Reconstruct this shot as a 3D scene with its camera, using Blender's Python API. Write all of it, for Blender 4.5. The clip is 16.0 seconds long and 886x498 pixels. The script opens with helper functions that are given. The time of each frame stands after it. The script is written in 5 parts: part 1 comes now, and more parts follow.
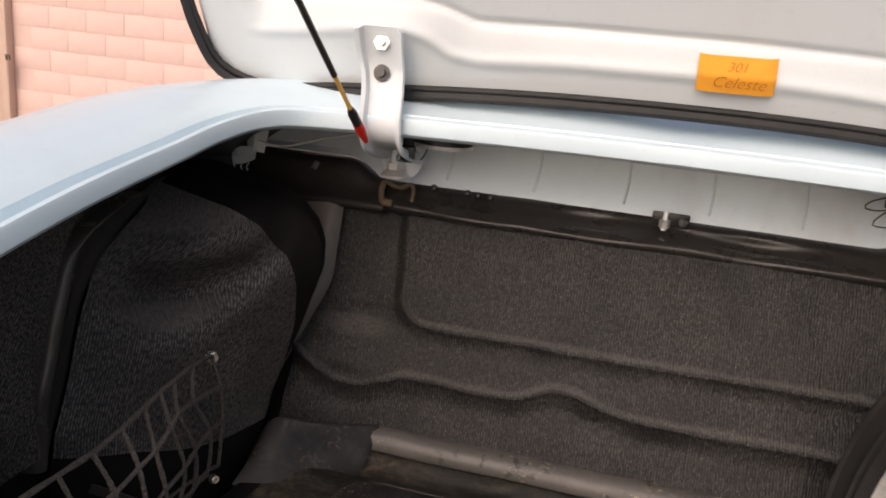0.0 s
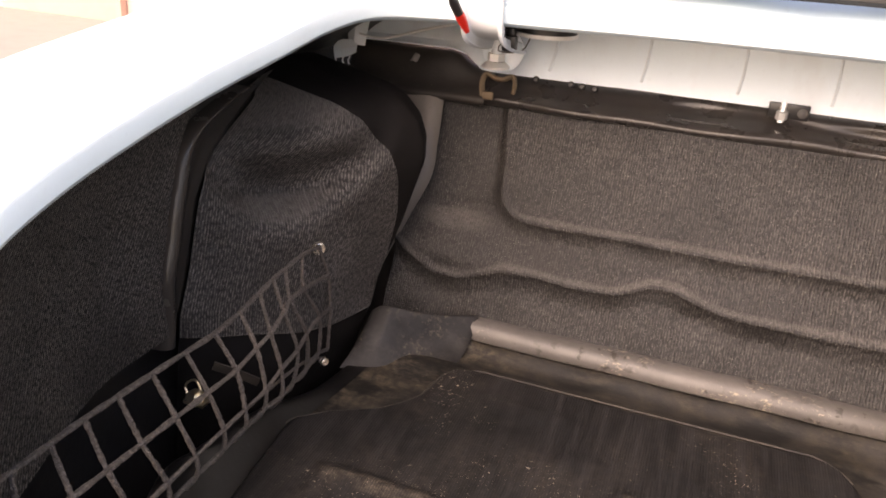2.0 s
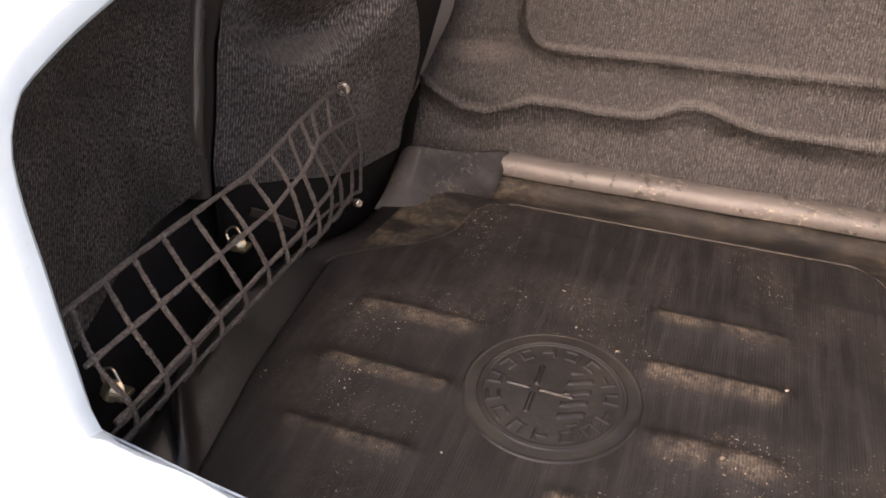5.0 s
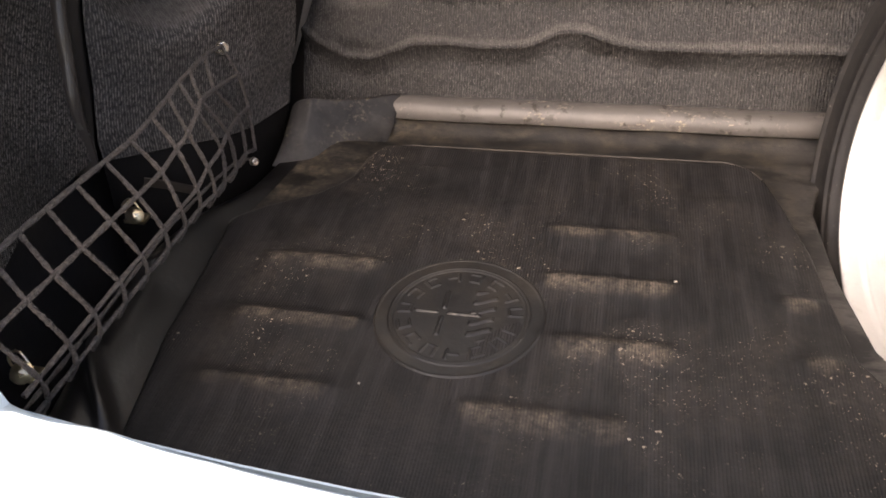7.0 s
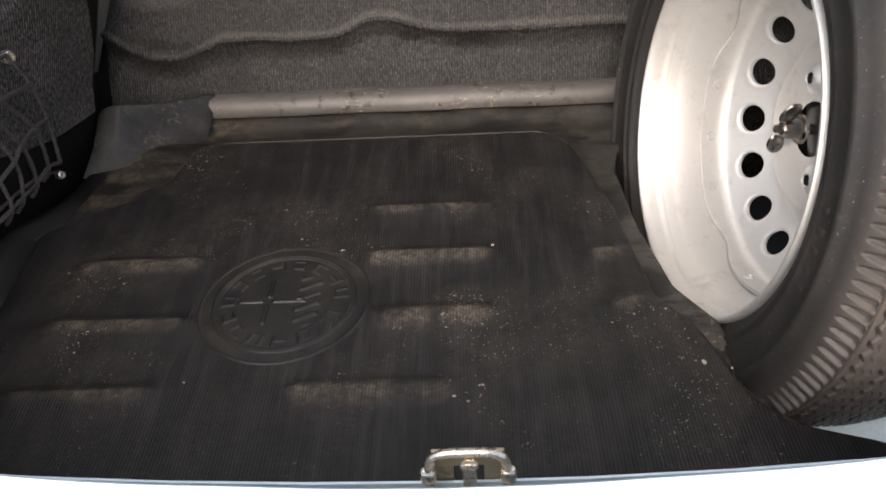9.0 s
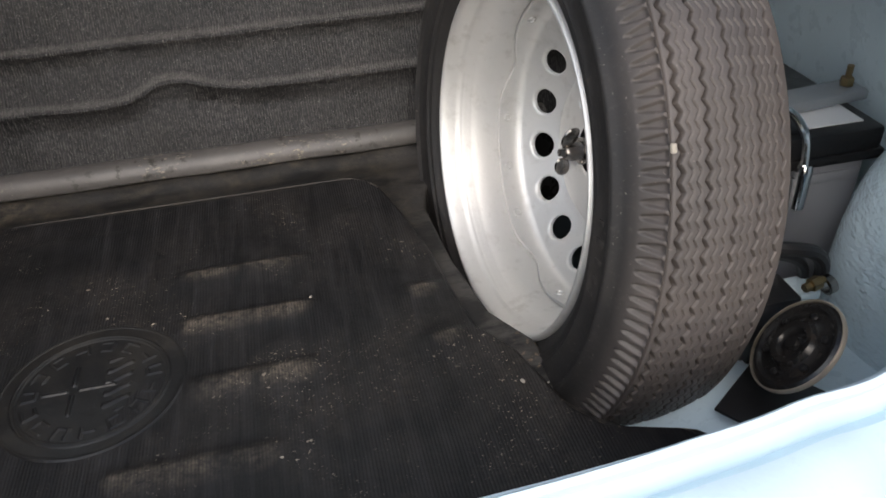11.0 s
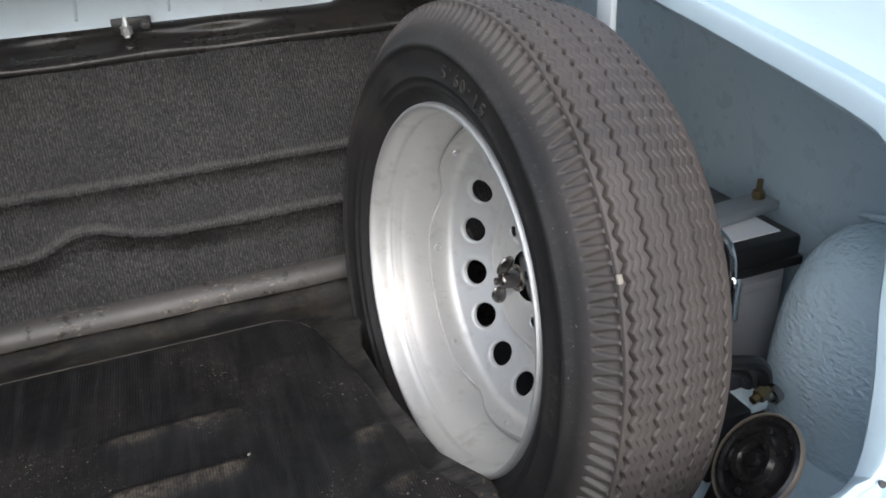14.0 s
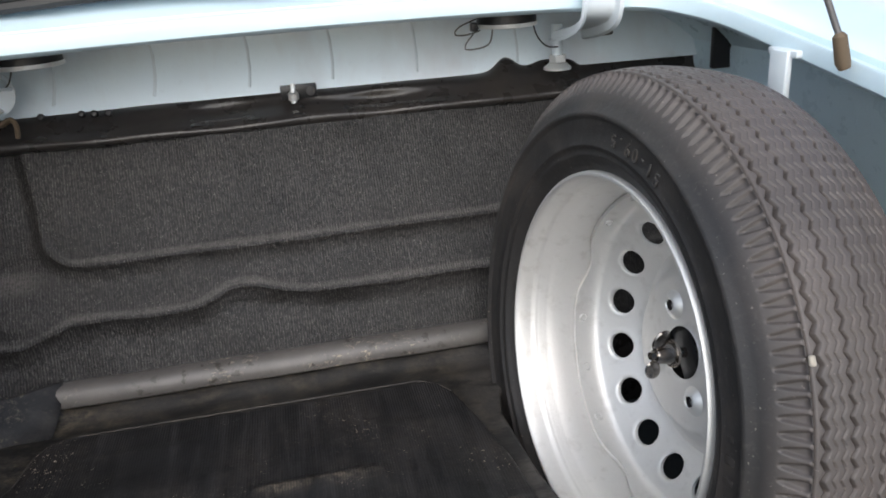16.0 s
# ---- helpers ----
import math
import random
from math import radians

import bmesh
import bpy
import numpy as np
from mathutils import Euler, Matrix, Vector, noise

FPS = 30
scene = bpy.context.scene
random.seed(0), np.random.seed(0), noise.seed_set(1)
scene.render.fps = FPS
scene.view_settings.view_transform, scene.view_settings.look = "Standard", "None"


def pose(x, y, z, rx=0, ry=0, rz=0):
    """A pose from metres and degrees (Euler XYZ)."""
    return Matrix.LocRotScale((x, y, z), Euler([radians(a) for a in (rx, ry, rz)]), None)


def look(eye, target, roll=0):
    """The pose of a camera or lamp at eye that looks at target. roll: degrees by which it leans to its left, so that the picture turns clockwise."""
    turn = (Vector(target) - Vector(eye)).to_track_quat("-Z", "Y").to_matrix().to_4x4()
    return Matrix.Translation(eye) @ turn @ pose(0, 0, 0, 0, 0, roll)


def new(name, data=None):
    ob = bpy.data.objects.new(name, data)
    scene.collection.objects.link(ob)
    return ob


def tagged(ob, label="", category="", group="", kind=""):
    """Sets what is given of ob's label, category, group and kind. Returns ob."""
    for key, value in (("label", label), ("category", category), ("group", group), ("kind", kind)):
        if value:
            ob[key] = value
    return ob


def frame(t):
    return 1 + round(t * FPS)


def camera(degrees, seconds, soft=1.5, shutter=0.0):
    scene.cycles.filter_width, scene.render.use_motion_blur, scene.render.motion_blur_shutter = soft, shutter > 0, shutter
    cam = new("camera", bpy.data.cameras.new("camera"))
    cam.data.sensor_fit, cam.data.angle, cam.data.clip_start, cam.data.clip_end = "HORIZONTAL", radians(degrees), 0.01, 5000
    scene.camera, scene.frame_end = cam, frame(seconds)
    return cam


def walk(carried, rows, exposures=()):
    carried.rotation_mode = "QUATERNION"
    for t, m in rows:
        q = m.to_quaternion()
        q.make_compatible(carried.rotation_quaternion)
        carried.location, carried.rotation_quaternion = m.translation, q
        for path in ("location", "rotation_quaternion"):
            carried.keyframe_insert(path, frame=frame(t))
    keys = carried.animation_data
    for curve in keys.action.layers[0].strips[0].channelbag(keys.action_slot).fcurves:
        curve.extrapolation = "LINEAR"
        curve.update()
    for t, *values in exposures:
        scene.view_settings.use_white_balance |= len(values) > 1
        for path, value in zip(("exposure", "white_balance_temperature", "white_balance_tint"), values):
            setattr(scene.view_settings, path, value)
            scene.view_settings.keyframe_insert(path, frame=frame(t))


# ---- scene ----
cam = camera(60.28, 16.0, soft=1.8)
PATH = [
    (0, (-0.0845, -0.1745, 0.6097), (-0.2835, 0.7676, 0.3396), 5.81),
    (0.5, (-0.0857, -0.1747, 0.6095), (-0.3035, 0.7519, 0.3030), 5.49),
    (1, (-0.0828, -0.1761, 0.6088), (-0.3288, 0.7304, 0.2658), 4.87),
    (1.5, (-0.0839, -0.1762, 0.6091), (-0.3554, 0.7097, 0.2331), 4.28),
    (2, (-0.0870, -0.1783, 0.6078), (-0.3840, 0.6852, 0.2001), 3.83),
    (2.5, (-0.0873, -0.1791, 0.6067), (-0.4060, 0.6622, 0.1701), 3.57),
    (3, (-0.0873, -0.1822, 0.6028), (-0.4207, 0.6377, 0.1374), 3.23),
    (3.5, (-0.0884, -0.1812, 0.6022), (-0.4245, 0.6193, 0.1059), 2.48),
    (4, (-0.0889, -0.1831, 0.6017), (-0.4175, 0.5995, 0.0730), 1.39),
    (4.2, (-0.0867, -0.1849, 0.5966), (-0.4121, 0.5932, 0.0592), 0.92),
    (6.3, (-0.0616, -0.2104, 0.5736), (-0.3032, 0.5496, -0.0297), -3.42),
    (6.5, (-0.0552, -0.2144, 0.5717), (-0.2870, 0.5473, -0.0333), -3.65),
    (7, (-0.0366, -0.2165, 0.5686), (-0.2412, 0.5465, -0.0445), -4.53),
    (7.5, (-0.0206, -0.2253, 0.5578), (-0.1943, 0.5453, -0.0553), -4.77),
    (8, (-0.0050, -0.2300, 0.5542), (-0.1390, 0.5451, -0.0633), -4.72),
    (8.5, (0.0098, -0.2335, 0.5504), (-0.0820, 0.5473, -0.0676), -4.26),
    (9, (0.0227, -0.2362, 0.5493), (-0.0172, 0.5499, -0.0676), -3.71),
    (9.5, (0.0349, -0.2390, 0.5477), (0.0440, 0.5506, -0.0659), -3.49),
    (10, (0.0468, -0.2415, 0.5498), (0.1075, 0.5504, -0.0579), -3.39),
    (10.2, (0.0509, -0.2429, 0.5499), (0.1311, 0.5514, -0.0523), -3.35),
    (12.3, (0.0690, -0.2375, 0.5539), (0.3312, 0.5656, 0.0188), -2.44),
    (12.5, (0.0694, -0.2349, 0.5550), (0.3414, 0.5699, 0.0275), -2.52),
    (13, (0.0637, -0.2269, 0.5562), (0.3575, 0.5856, 0.0527), -2.52),
    (13.5, (0.0569, -0.2192, 0.5565), (0.3548, 0.6072, 0.0787), -2.83),
    (14, (0.0484, -0.2108, 0.5629), (0.3369, 0.6315, 0.1078), -3.44),
    (14.5, (0.0369, -0.2056, 0.5658), (0.3091, 0.6548, 0.1351), -3.73),
    (15, (0.0243, -0.2015, 0.5669), (0.2685, 0.6793, 0.1614), -3.92),
    (15.5, (0.0157, -0.1981, 0.5636), (0.2223, 0.7022, 0.1805), -3.98),
    (16, (-0.0032, -0.1966, 0.5611), (0.1672, 0.7190, 0.1969), -3.85),
]
EXPOSURES = [(0.0, 0.06, 7200, 19), (0.5, 0.39, 7250, 20), (1.5, 1.15, 7600, 23), (3.0, 1.51, 8000, 28), (4.2, 1.54, 8000, 28), (6.5, 1.42, 7500, 22),
             (8.0, 1.12, 7100, 16), (9.0, 0.82, 6800, 13), (10.2, 0.54, 6600, 11), (12.3, 0.20, 5920, 8.5), (16.0, 0.44, 5980, 8.5)]
walk(cam, [(t, look(eye, target, roll)) for t, eye, target, roll in PATH], EXPOSURES)

# ---- light ----
world = bpy.data.worlds.new("sky")
scene.world = world
world.use_nodes = True
wn = world.node_tree.nodes
sky = wn.new("ShaderNodeTexSky")
sky.sky_type, sky.sun_disc = "NISHITA", False
sky.sun_elevation, sky.sun_rotation = radians(38), radians(189)
sky.air_density, sky.dust_density = 1.0, 3.0
wn["Background"].inputs["Strength"].default_value = 0.15
world.node_tree.links.new(sky.outputs[0], wn["Background"].inputs["Color"])
sun = new("sun", bpy.data.lights.new("sun", "SUN"))
sun.data.energy, sun.data.angle, sun.data.color = 1.75, radians(75), (1.0, 0.96, 0.9)
sun.matrix_world = look((-1.15, -2.3, 2.0), (0, 0.3, 0))


# ---- materials ----
def node(nt, kind, **inputs):
    n = nt.nodes.new(kind)
    for key, value in inputs.items():
        n.inputs[key.replace("_", " ")].default_value = value
    return n


class Mat:
    """A principled material with helpers for noise, colour ramps and bump."""

    def __init__(self, name, colour, rough=0.5, metal=0.0, spec=0.5, space="Object"):
        self.m = bpy.data.materials.new(name)
        self.m.use_nodes = True
        self.nt = self.m.node_tree
        self.b = self.nt.nodes["Principled BSDF"]
        self.b.inputs["Base Color"].default_value = (*colour, 1)
        self.b.inputs["Roughness"].default_value = rough
        self.b.inputs["Metallic"].default_value = metal
        self.b.inputs["Specular IOR Level"].default_value = spec
        self.co = self.nt.nodes.new("ShaderNodeTexCoord").outputs[space]
        self.height = None

    def link(self, a, b):
        self.nt.links.new(a, b)

    def noise(self, scale, detail=4.0, rough=0.6, stretch=None):
        co = self.co
        if stretch:
            mp = self.nt.nodes.new("ShaderNodeMapping")
            mp.inputs["Scale"].default_value = stretch
            self.link(co, mp.inputs["Vector"])
            co = mp.outputs[0]
        n = node(self.nt, "ShaderNodeTexNoise", Scale=scale, Detail=detail, Roughness=rough)
        self.link(co, n.inputs["Vector"])
        return n.outputs["Fac"]

    def wave(self, scale, axis="X", distortion=0.0, turn=None):
        co = self.co
        if turn:
            mp = self.nt.nodes.new("ShaderNodeMapping")
            mp.inputs["Rotation"].default_value = [radians(a) for a in turn]
            self.link(co, mp.inputs["Vector"])
            co = mp.outputs[0]
        w = node(self.nt, "ShaderNodeTexWave", Scale=scale, Distortion=distortion)
        w.bands_direction = axis
        w.inputs["Detail Scale"].default_value = 2.0
        self.link(co, w.inputs["Vector"])
        return w.outputs["Fac"]

    def ramp(self, fac, lo, hi, a=0.0, b=1.0):
        r = self.nt.nodes.new("ShaderNodeMapRange")
        for key, value in (("From Min", lo), ("From Max", hi), ("To Min", a), ("To Max", b)):
            r.inputs[key].default_value = value
        self.link(fac, r.inputs["Value"])
        return r.outputs[0]

    def times(self, a, b, op="MULTIPLY"):
        m = self.nt.nodes.new("ShaderNodeMath")
        m.operation = op
        for slot, value in zip(m.inputs, (a, b)):
            if isinstance(value, float):
                slot.default_value = value
            else:
                self.link(value, slot)
        return m.outputs[0]

    def tint(self, fac, colour):
        """Mixes colour over what is there by fac."""
        mix = self.nt.nodes.new("ShaderNodeMix")
        mix.data_type = "RGBA"
        base = self.b.inputs["Base Color"]
        if base.links:
            self.link(base.links[0].from_socket, mix.inputs[6])
        else:
            mix.inputs[6].default_value = base.default_value
        mix.inputs[7].default_value = (*colour, 1)
        self.link(fac, mix.inputs[0])
        self.link(mix.outputs[2], base)
        return self

    def gloss(self, fac, lo, hi):
        self.link(self.ramp(fac, 0.0, 1.0, lo, hi), self.b.inputs["Roughness"])
        return self

    def bump(self, fac, dist, strength=1.0):
        n = node(self.nt, "ShaderNodeBump", Distance=dist, Strength=strength)
        self.link(fac, n.inputs["Height"])
        if self.b.inputs["Normal"].links:
            self.link(self.b.inputs["Normal"].links[0].from_socket, n.inputs["Normal"])
        self.link(n.outputs[0], self.b.inputs["Normal"])
        return self


def paint(name, colour, rough=0.3, lumps=0.0, sparse=0.0, stain=None):
    """Hand-sprayed body paint: lumps are thick brushed drops, sparse ones dust nibs and runs."""
    m = Mat(name, colour, rough)
    n = m.noise(14, 5)
    m.tint(m.ramp(n, 0.45, 0.75, 0.0, 0.25), tuple(c * 0.86 for c in colour))
    m.tint(m.ramp(m.noise(90, 3), 0.62, 0.72, 0.0, 0.18), tuple(c * 0.75 for c in colour))
    if stain:
        m.tint(m.ramp(m.noise(9, 4, 0.6, (1.0, 0.5, 0.5)), 0.45, 0.68, 0.0, 0.6), stain)
    m.gloss(m.noise(30, 4), rough - 0.08, rough + 0.15)
    m.b.inputs["Coat Weight"].default_value = 0.25
    m.bump(m.noise(260, 2), 0.0004, 0.35)
    if lumps:
        m.bump(m.times(m.noise(150, 2, 0.5, (0.8, 0.8, 1.4)), m.ramp(m.noise(12, 2), 0.36, 0.55, 0.3, 1.0)), lumps, 1.0)
    if sparse:
        m.bump(m.ramp(m.noise(70, 2, 0.5, (1.2, 1.2, 0.7)), 0.60, 0.85), sparse, 0.8)
    return m.m


BLUE = (0.63, 0.765, 0.83)
PAINT = paint("celeste_paint", BLUE)
# inner panels: the same celeste, lightened to offset their shade
PAINT_IN = paint("celeste_paint_lightened", (0.68, 0.81, 0.87), 0.26, 0.0, 0.0012)
PAINT_LUMPY = paint("celeste_stone_guard_paint", (0.62, 0.745, 0.80), 0.10, 0.0045)
# shelf: pale paint lightened to offset its shade, bluer, with grey stains
PAINT_SHELF = paint("pale_paint_lightened", (0.765, 0.85, 0.90), 0.34, 0.0, 0.0, (0.62, 0.62, 0.64))
PAINT_PALE = paint("pale_grey_paint", (0.64, 0.69, 0.715), 0.4)


def carpet(name, space, level=1.0, ground=0.0072, lit=0.125, long=0.55, fine=1.0, even=0.0):
    """Black corded carpet: narrow ribs broken into short lit dashes, painted lighter where it faces up, like lit
    crests.
    """
    m = Mat(name, (ground * level, 0.94 * ground * level, 0.93 * ground * level), 0.6, 0, 0.4, space)
    rib = m.wave(72 * fine, "X", 2.2)
    dash = m.noise(300, 2, 0.5, (1.0, long, long))
    tuft = m.noise(230, 3, 0.7)
    worn = m.noise(11, 4, 0.6)
    m.tint(m.ramp(m.noise(5, 4), 0.40, 0.72, 0.0, 0.5), (2.6 * ground * level, 2.36 * ground * level, 2.22 * ground * level))
    fleck = m.times(m.ramp(rib, 0.34, 0.95, 0.22, 1.0), m.ramp(dash, 0.38, 0.62, even, 1.0))
    m.tint(m.times(fleck, m.ramp(worn, 0.35, 0.65, 0.5, 0.9)), (lit * level, 0.91 * lit * level, 0.845 * lit * level))
    m.tint(m.ramp(tuft, 0.60, 0.72, 0.0, 0.25), (0.100 * level, 0.091 * level, 0.084 * level))
    m.tint(m.ramp(m.noise(13, 4), 0.56, 0.76, 0.0, 0.7), (0.0055, 0.0051, 0.0051))
    # up-facing pile painted lighter, standing in for light on the ridge crests
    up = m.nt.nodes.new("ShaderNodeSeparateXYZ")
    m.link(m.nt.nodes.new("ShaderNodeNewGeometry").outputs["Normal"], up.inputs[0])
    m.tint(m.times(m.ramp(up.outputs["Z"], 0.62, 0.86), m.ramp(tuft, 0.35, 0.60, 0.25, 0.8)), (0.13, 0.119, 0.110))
    m.tint(m.ramp(m.noise(560, 1), 0.67, 0.73, 0.0, 0.5), (0.25, 0.234, 0.22))
    m.gloss(m.noise(300, 2), 0.35, 0.75)
    m.bump(rib, 0.0009, 0.5).bump(dash, 0.0019, 0.9).bump(tuft, 0.0018, 0.9).bump(m.noise(24, 3), 0.006, 0.4)
    return m.m


def rubber_mat():
    m = Mat("black_fine_ribbed_rubber", (0.0068, 0.0063, 0.0064), 0.6, 0, 0.35)
    z = m.nt.nodes.new("ShaderNodeSeparateXYZ")
    m.link(m.co, z.inputs[0])
    grit = m.noise(120, 5, 0.8)
    fine = m.wave(95, "X")
    ridge = m.times(m.ramp(z.outputs["Z"], 0.0052, 0.0082), m.times(m.ramp(m.noise(17, 4, 0.7), 0.36, 0.62), m.ramp(grit, 0.36, 0.6)))
    m.tint(m.times(m.times(m.ramp(m.noise(5.5, 5, 0.7), 0.46, 0.72), m.ramp(grit, 0.36, 0.66)), 0.75), (0.062, 0.050, 0.040))
    m.tint(m.ramp(m.noise(18, 5, 0.7, (4.0, 0.3, 1.0)), 0.46, 0.72, 0.0, 0.75), (0.028, 0.0255, 0.0255))
    m.tint(m.ramp(m.noise(8, 5, 0.7), 0.52, 0.68, 0.0, 0.85), (0.0042, 0.0040, 0.0040))
    m.tint(m.times(m.times(ridge, m.ramp(fine, 0.0, 0.8, 0.45, 1.0)), 0.8), (0.20, 0.162, 0.120))
    m.tint(m.times(m.times(m.ramp(fine, 0.6, 1.0), m.ramp(m.noise(14, 4, 0.7), 0.46, 0.7)), 0.35), (0.050, 0.045, 0.041))
    patch = m.ramp(m.noise(6, 4, 0.7), 0.50, 0.64)
    m.tint(m.times(m.ramp(m.noise(430, 2, 0.4), 0.685, 0.715), patch), (0.40, 0.33, 0.26))
    m.tint(m.times(m.ramp(m.noise(150, 2, 0.5), 0.715, 0.74), patch), (0.42, 0.35, 0.27))
    m.gloss(m.noise(25, 5), 0.36, 0.75)
    m.bump(fine, 0.0006, 0.4).bump(m.noise(150, 3), 0.0008, 0.6).bump(m.noise(22, 4), 0.004, 0.35)
    return m.m


def tyre_rubber():
    """Black sidewalls, the tread dulled brown-grey by road dust."""
    m = Mat("weathered_tyre_rubber", (0.019, 0.0178, 0.0172), 0.5, 0, 0.45)
    xyz = m.nt.nodes.new("ShaderNodeSeparateXYZ")
    m.link(m.co, xyz.inputs[0])
    rad = m.times(m.times(m.times(xyz.outputs["X"], xyz.outputs["X"]), m.times(xyz.outputs["Y"], xyz.outputs["Y"]), "ADD"), 0.5, "POWER")
    m.tint(m.times(m.ramp(rad, 0.278, 0.302), m.ramp(m.noise(9, 4), 0.3, 0.7, 0.55, 1.0)), (0.094, 0.080, 0.073))
    m.tint(m.ramp(m.noise(10, 5, 0.65), 0.48, 0.72, 0.0, 0.35), (0.075, 0.062, 0.052))
    m.tint(m.ramp(m.noise(140, 4, 0.7), 0.56, 0.72, 0.0, 0.3), (0.085, 0.074, 0.066))
    m.tint(m.ramp(m.noise(300, 2), 0.70, 0.74, 0.0, 0.5), (0.3, 0.27, 0.23))
    m.gloss(m.noise(20, 5), 0.38, 0.68)
    m.bump(m.noise(90, 4), 0.0010, 0.5).bump(m.noise(400, 2), 0.0004, 0.4)
    return m.m


def plain_rubber(name, colour, rough, dust=0.4):
    m = Mat(name, colour, rough, 0, 0.4)
    m.tint(m.times(m.ramp(m.noise(8, 5, 0.65), 0.45, 0.7), dust), (0.085, 0.07, 0.052))
    m.tint(m.ramp(m.noise(120, 4, 0.7), 0.58, 0.72, 0.0, dust), (0.07, 0.06, 0.05))
    m.gloss(m.noise(20, 5), rough - 0.15, rough + 0.15)
    m.bump(m.noise(60, 4), 0.0012, 0.5)
    return m.m


def bare_metal(name, colour, rough, metal=1.0, grime=(0.1, 0.07, 0.045), much=0.3):
    m = Mat(name, colour, rough, metal)
    m.tint(m.ramp(m.noise(45, 5, 0.65), 0.55, 0.72, 0.0, much), grime)
    m.gloss(m.noise(120, 4), rough - 0.1, rough + 0.15)
    m.bump(m.noise(200, 3), 0.0004, 0.4)
    return m.m


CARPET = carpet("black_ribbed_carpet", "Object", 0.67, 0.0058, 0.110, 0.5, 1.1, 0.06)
# bulkhead's carpet again, dashes brightened to offset the arch's dim light
ARCH_CARPET = carpet("black_ribbed_carpet_brightened", "UV", 0.86, 0.0026, 0.23, 0.55, 1.25, 0.10)
# same carpet, ground darkened for shade under the rail, dashes brightened against grazing light
LINING_CARPET = carpet("black_ribbed_carpet_shaded", "UV", 0.62, 0.0026, 0.36, 0.8, 1.1, 0.0)
RUBBER_MAT = rubber_mat()
UNDERLAY = Mat("dusty_black_underlay", (0.013, 0.0122, 0.0118), 0.6, 0, 0.4)
ACROSS = UNDERLAY.nt.nodes.new("ShaderNodeSeparateXYZ")
UNDERLAY.link(UNDERLAY.co, ACROSS.inputs[0])
UNDERLAY.tint(UNDERLAY.times(UNDERLAY.times(UNDERLAY.ramp(ACROSS.outputs["X"], -0.24, -0.37, 0.38, 1.0), UNDERLAY.ramp(UNDERLAY.noise(9, 5, 0.7), 0.36, 0.60)), UNDERLAY.ramp(UNDERLAY.noise(70, 5, 0.75), 0.36, 0.66)), (0.120, 0.096, 0.064))
UNDERLAY.tint(UNDERLAY.times(UNDERLAY.ramp(ACROSS.outputs["X"], 0.17, 0.24), UNDERLAY.ramp(UNDERLAY.noise(40, 5, 0.7), 0.34, 0.6, 0.3, 0.9)), (0.062, 0.057, 0.053))
UNDERLAY.tint(UNDERLAY.times(UNDERLAY.ramp(ACROSS.outputs["X"], 0.24, 0.28), UNDERLAY.ramp(UNDERLAY.noise(130, 3, 0.6), 0.60, 0.66)), (0.30, 0.21, 0.13))
UNDERLAY.tint(UNDERLAY.ramp(UNDERLAY.noise(160, 4, 0.7), 0.58, 0.74, 0.0, 0.5), (0.075, 0.062, 0.048))
UNDERLAY.tint(UNDERLAY.ramp(UNDERLAY.noise(22, 5, 0.75, (0.35, 1.0, 1.0)), 0.46, 0.58, 0.0, 0.9), (0.0055, 0.0052, 0.0050))
UNDERLAY.gloss(UNDERLAY.noise(20, 5), 0.4, 0.75).bump(UNDERLAY.noise(50, 4), 0.002, 0.6)
UNDERLAY = UNDERLAY.m
TRIM = plain_rubber("black_vinyl_trim", (0.023, 0.0205, 0.0195), 0.29, 0.2)
SEAL = plain_rubber("black_rubber_seal", (0.015, 0.015, 0.016), 0.5, 0.1)
TYRE = tyre_rubber()
SILVER = bare_metal("silver_wheel_paint", (0.67, 0.66, 0.64), 0.50, 0.75, (0.42, 0.40, 0.37), 0.4)
CHROME = bare_metal("bright_zinc_plate", (0.80, 0.79, 0.76), 0.33, 0.6, (0.2, 0.15, 0.1), 0.35)
BRASSY = bare_metal("yellow_zinc_bolt", (0.30, 0.225, 0.12), 0.35, 1.0)
WORN_STEEL = bare_metal("worn_grey_steel", (0.085, 0.08, 0.078), 0.5, 0.1, (0.20, 0.17, 0.14), 0.6)
POLISHED = bare_metal("polished_chrome_rod", (0.86, 0.86, 0.86), 0.12, 1.0, (0.3, 0.27, 0.22), 0.1)
DIRTY_PLATE = bare_metal("dirty_zinc_plate", (0.88, 0.80, 0.69), 0.25, 0.9, (0.16, 0.12, 0.08), 0.75)


def chipped_beam():
    m = Mat("chipped_grey_brown_paint", (0.085, 0.078, 0.072), 0.40, 0, 0.5)
    m.tint(m.ramp(m.noise(9, 5, 0.7), 0.42, 0.7, 0.0, 0.7), (0.14, 0.127, 0.115))
    chip = m.times(m.ramp(m.noise(170, 5, 0.75, (0.55, 1.0, 1.0)), 0.56, 0.60), m.ramp(m.noise(14, 4, 0.7), 0.46, 0.58))
    m.tint(chip, (0.34, 0.285, 0.22))
    m.tint(m.times(m.ramp(m.noise(75, 4, 0.6), 0.58, 0.62), m.ramp(m.noise(10, 3), 0.44, 0.54)), (0.03, 0.024, 0.02))
    m.gloss(m.noise(40, 4), 0.3, 0.6)
    m.bump(chip, 0.0008, 0.6).bump(m.noise(45, 3), 0.001, 0.4)
    return m.m


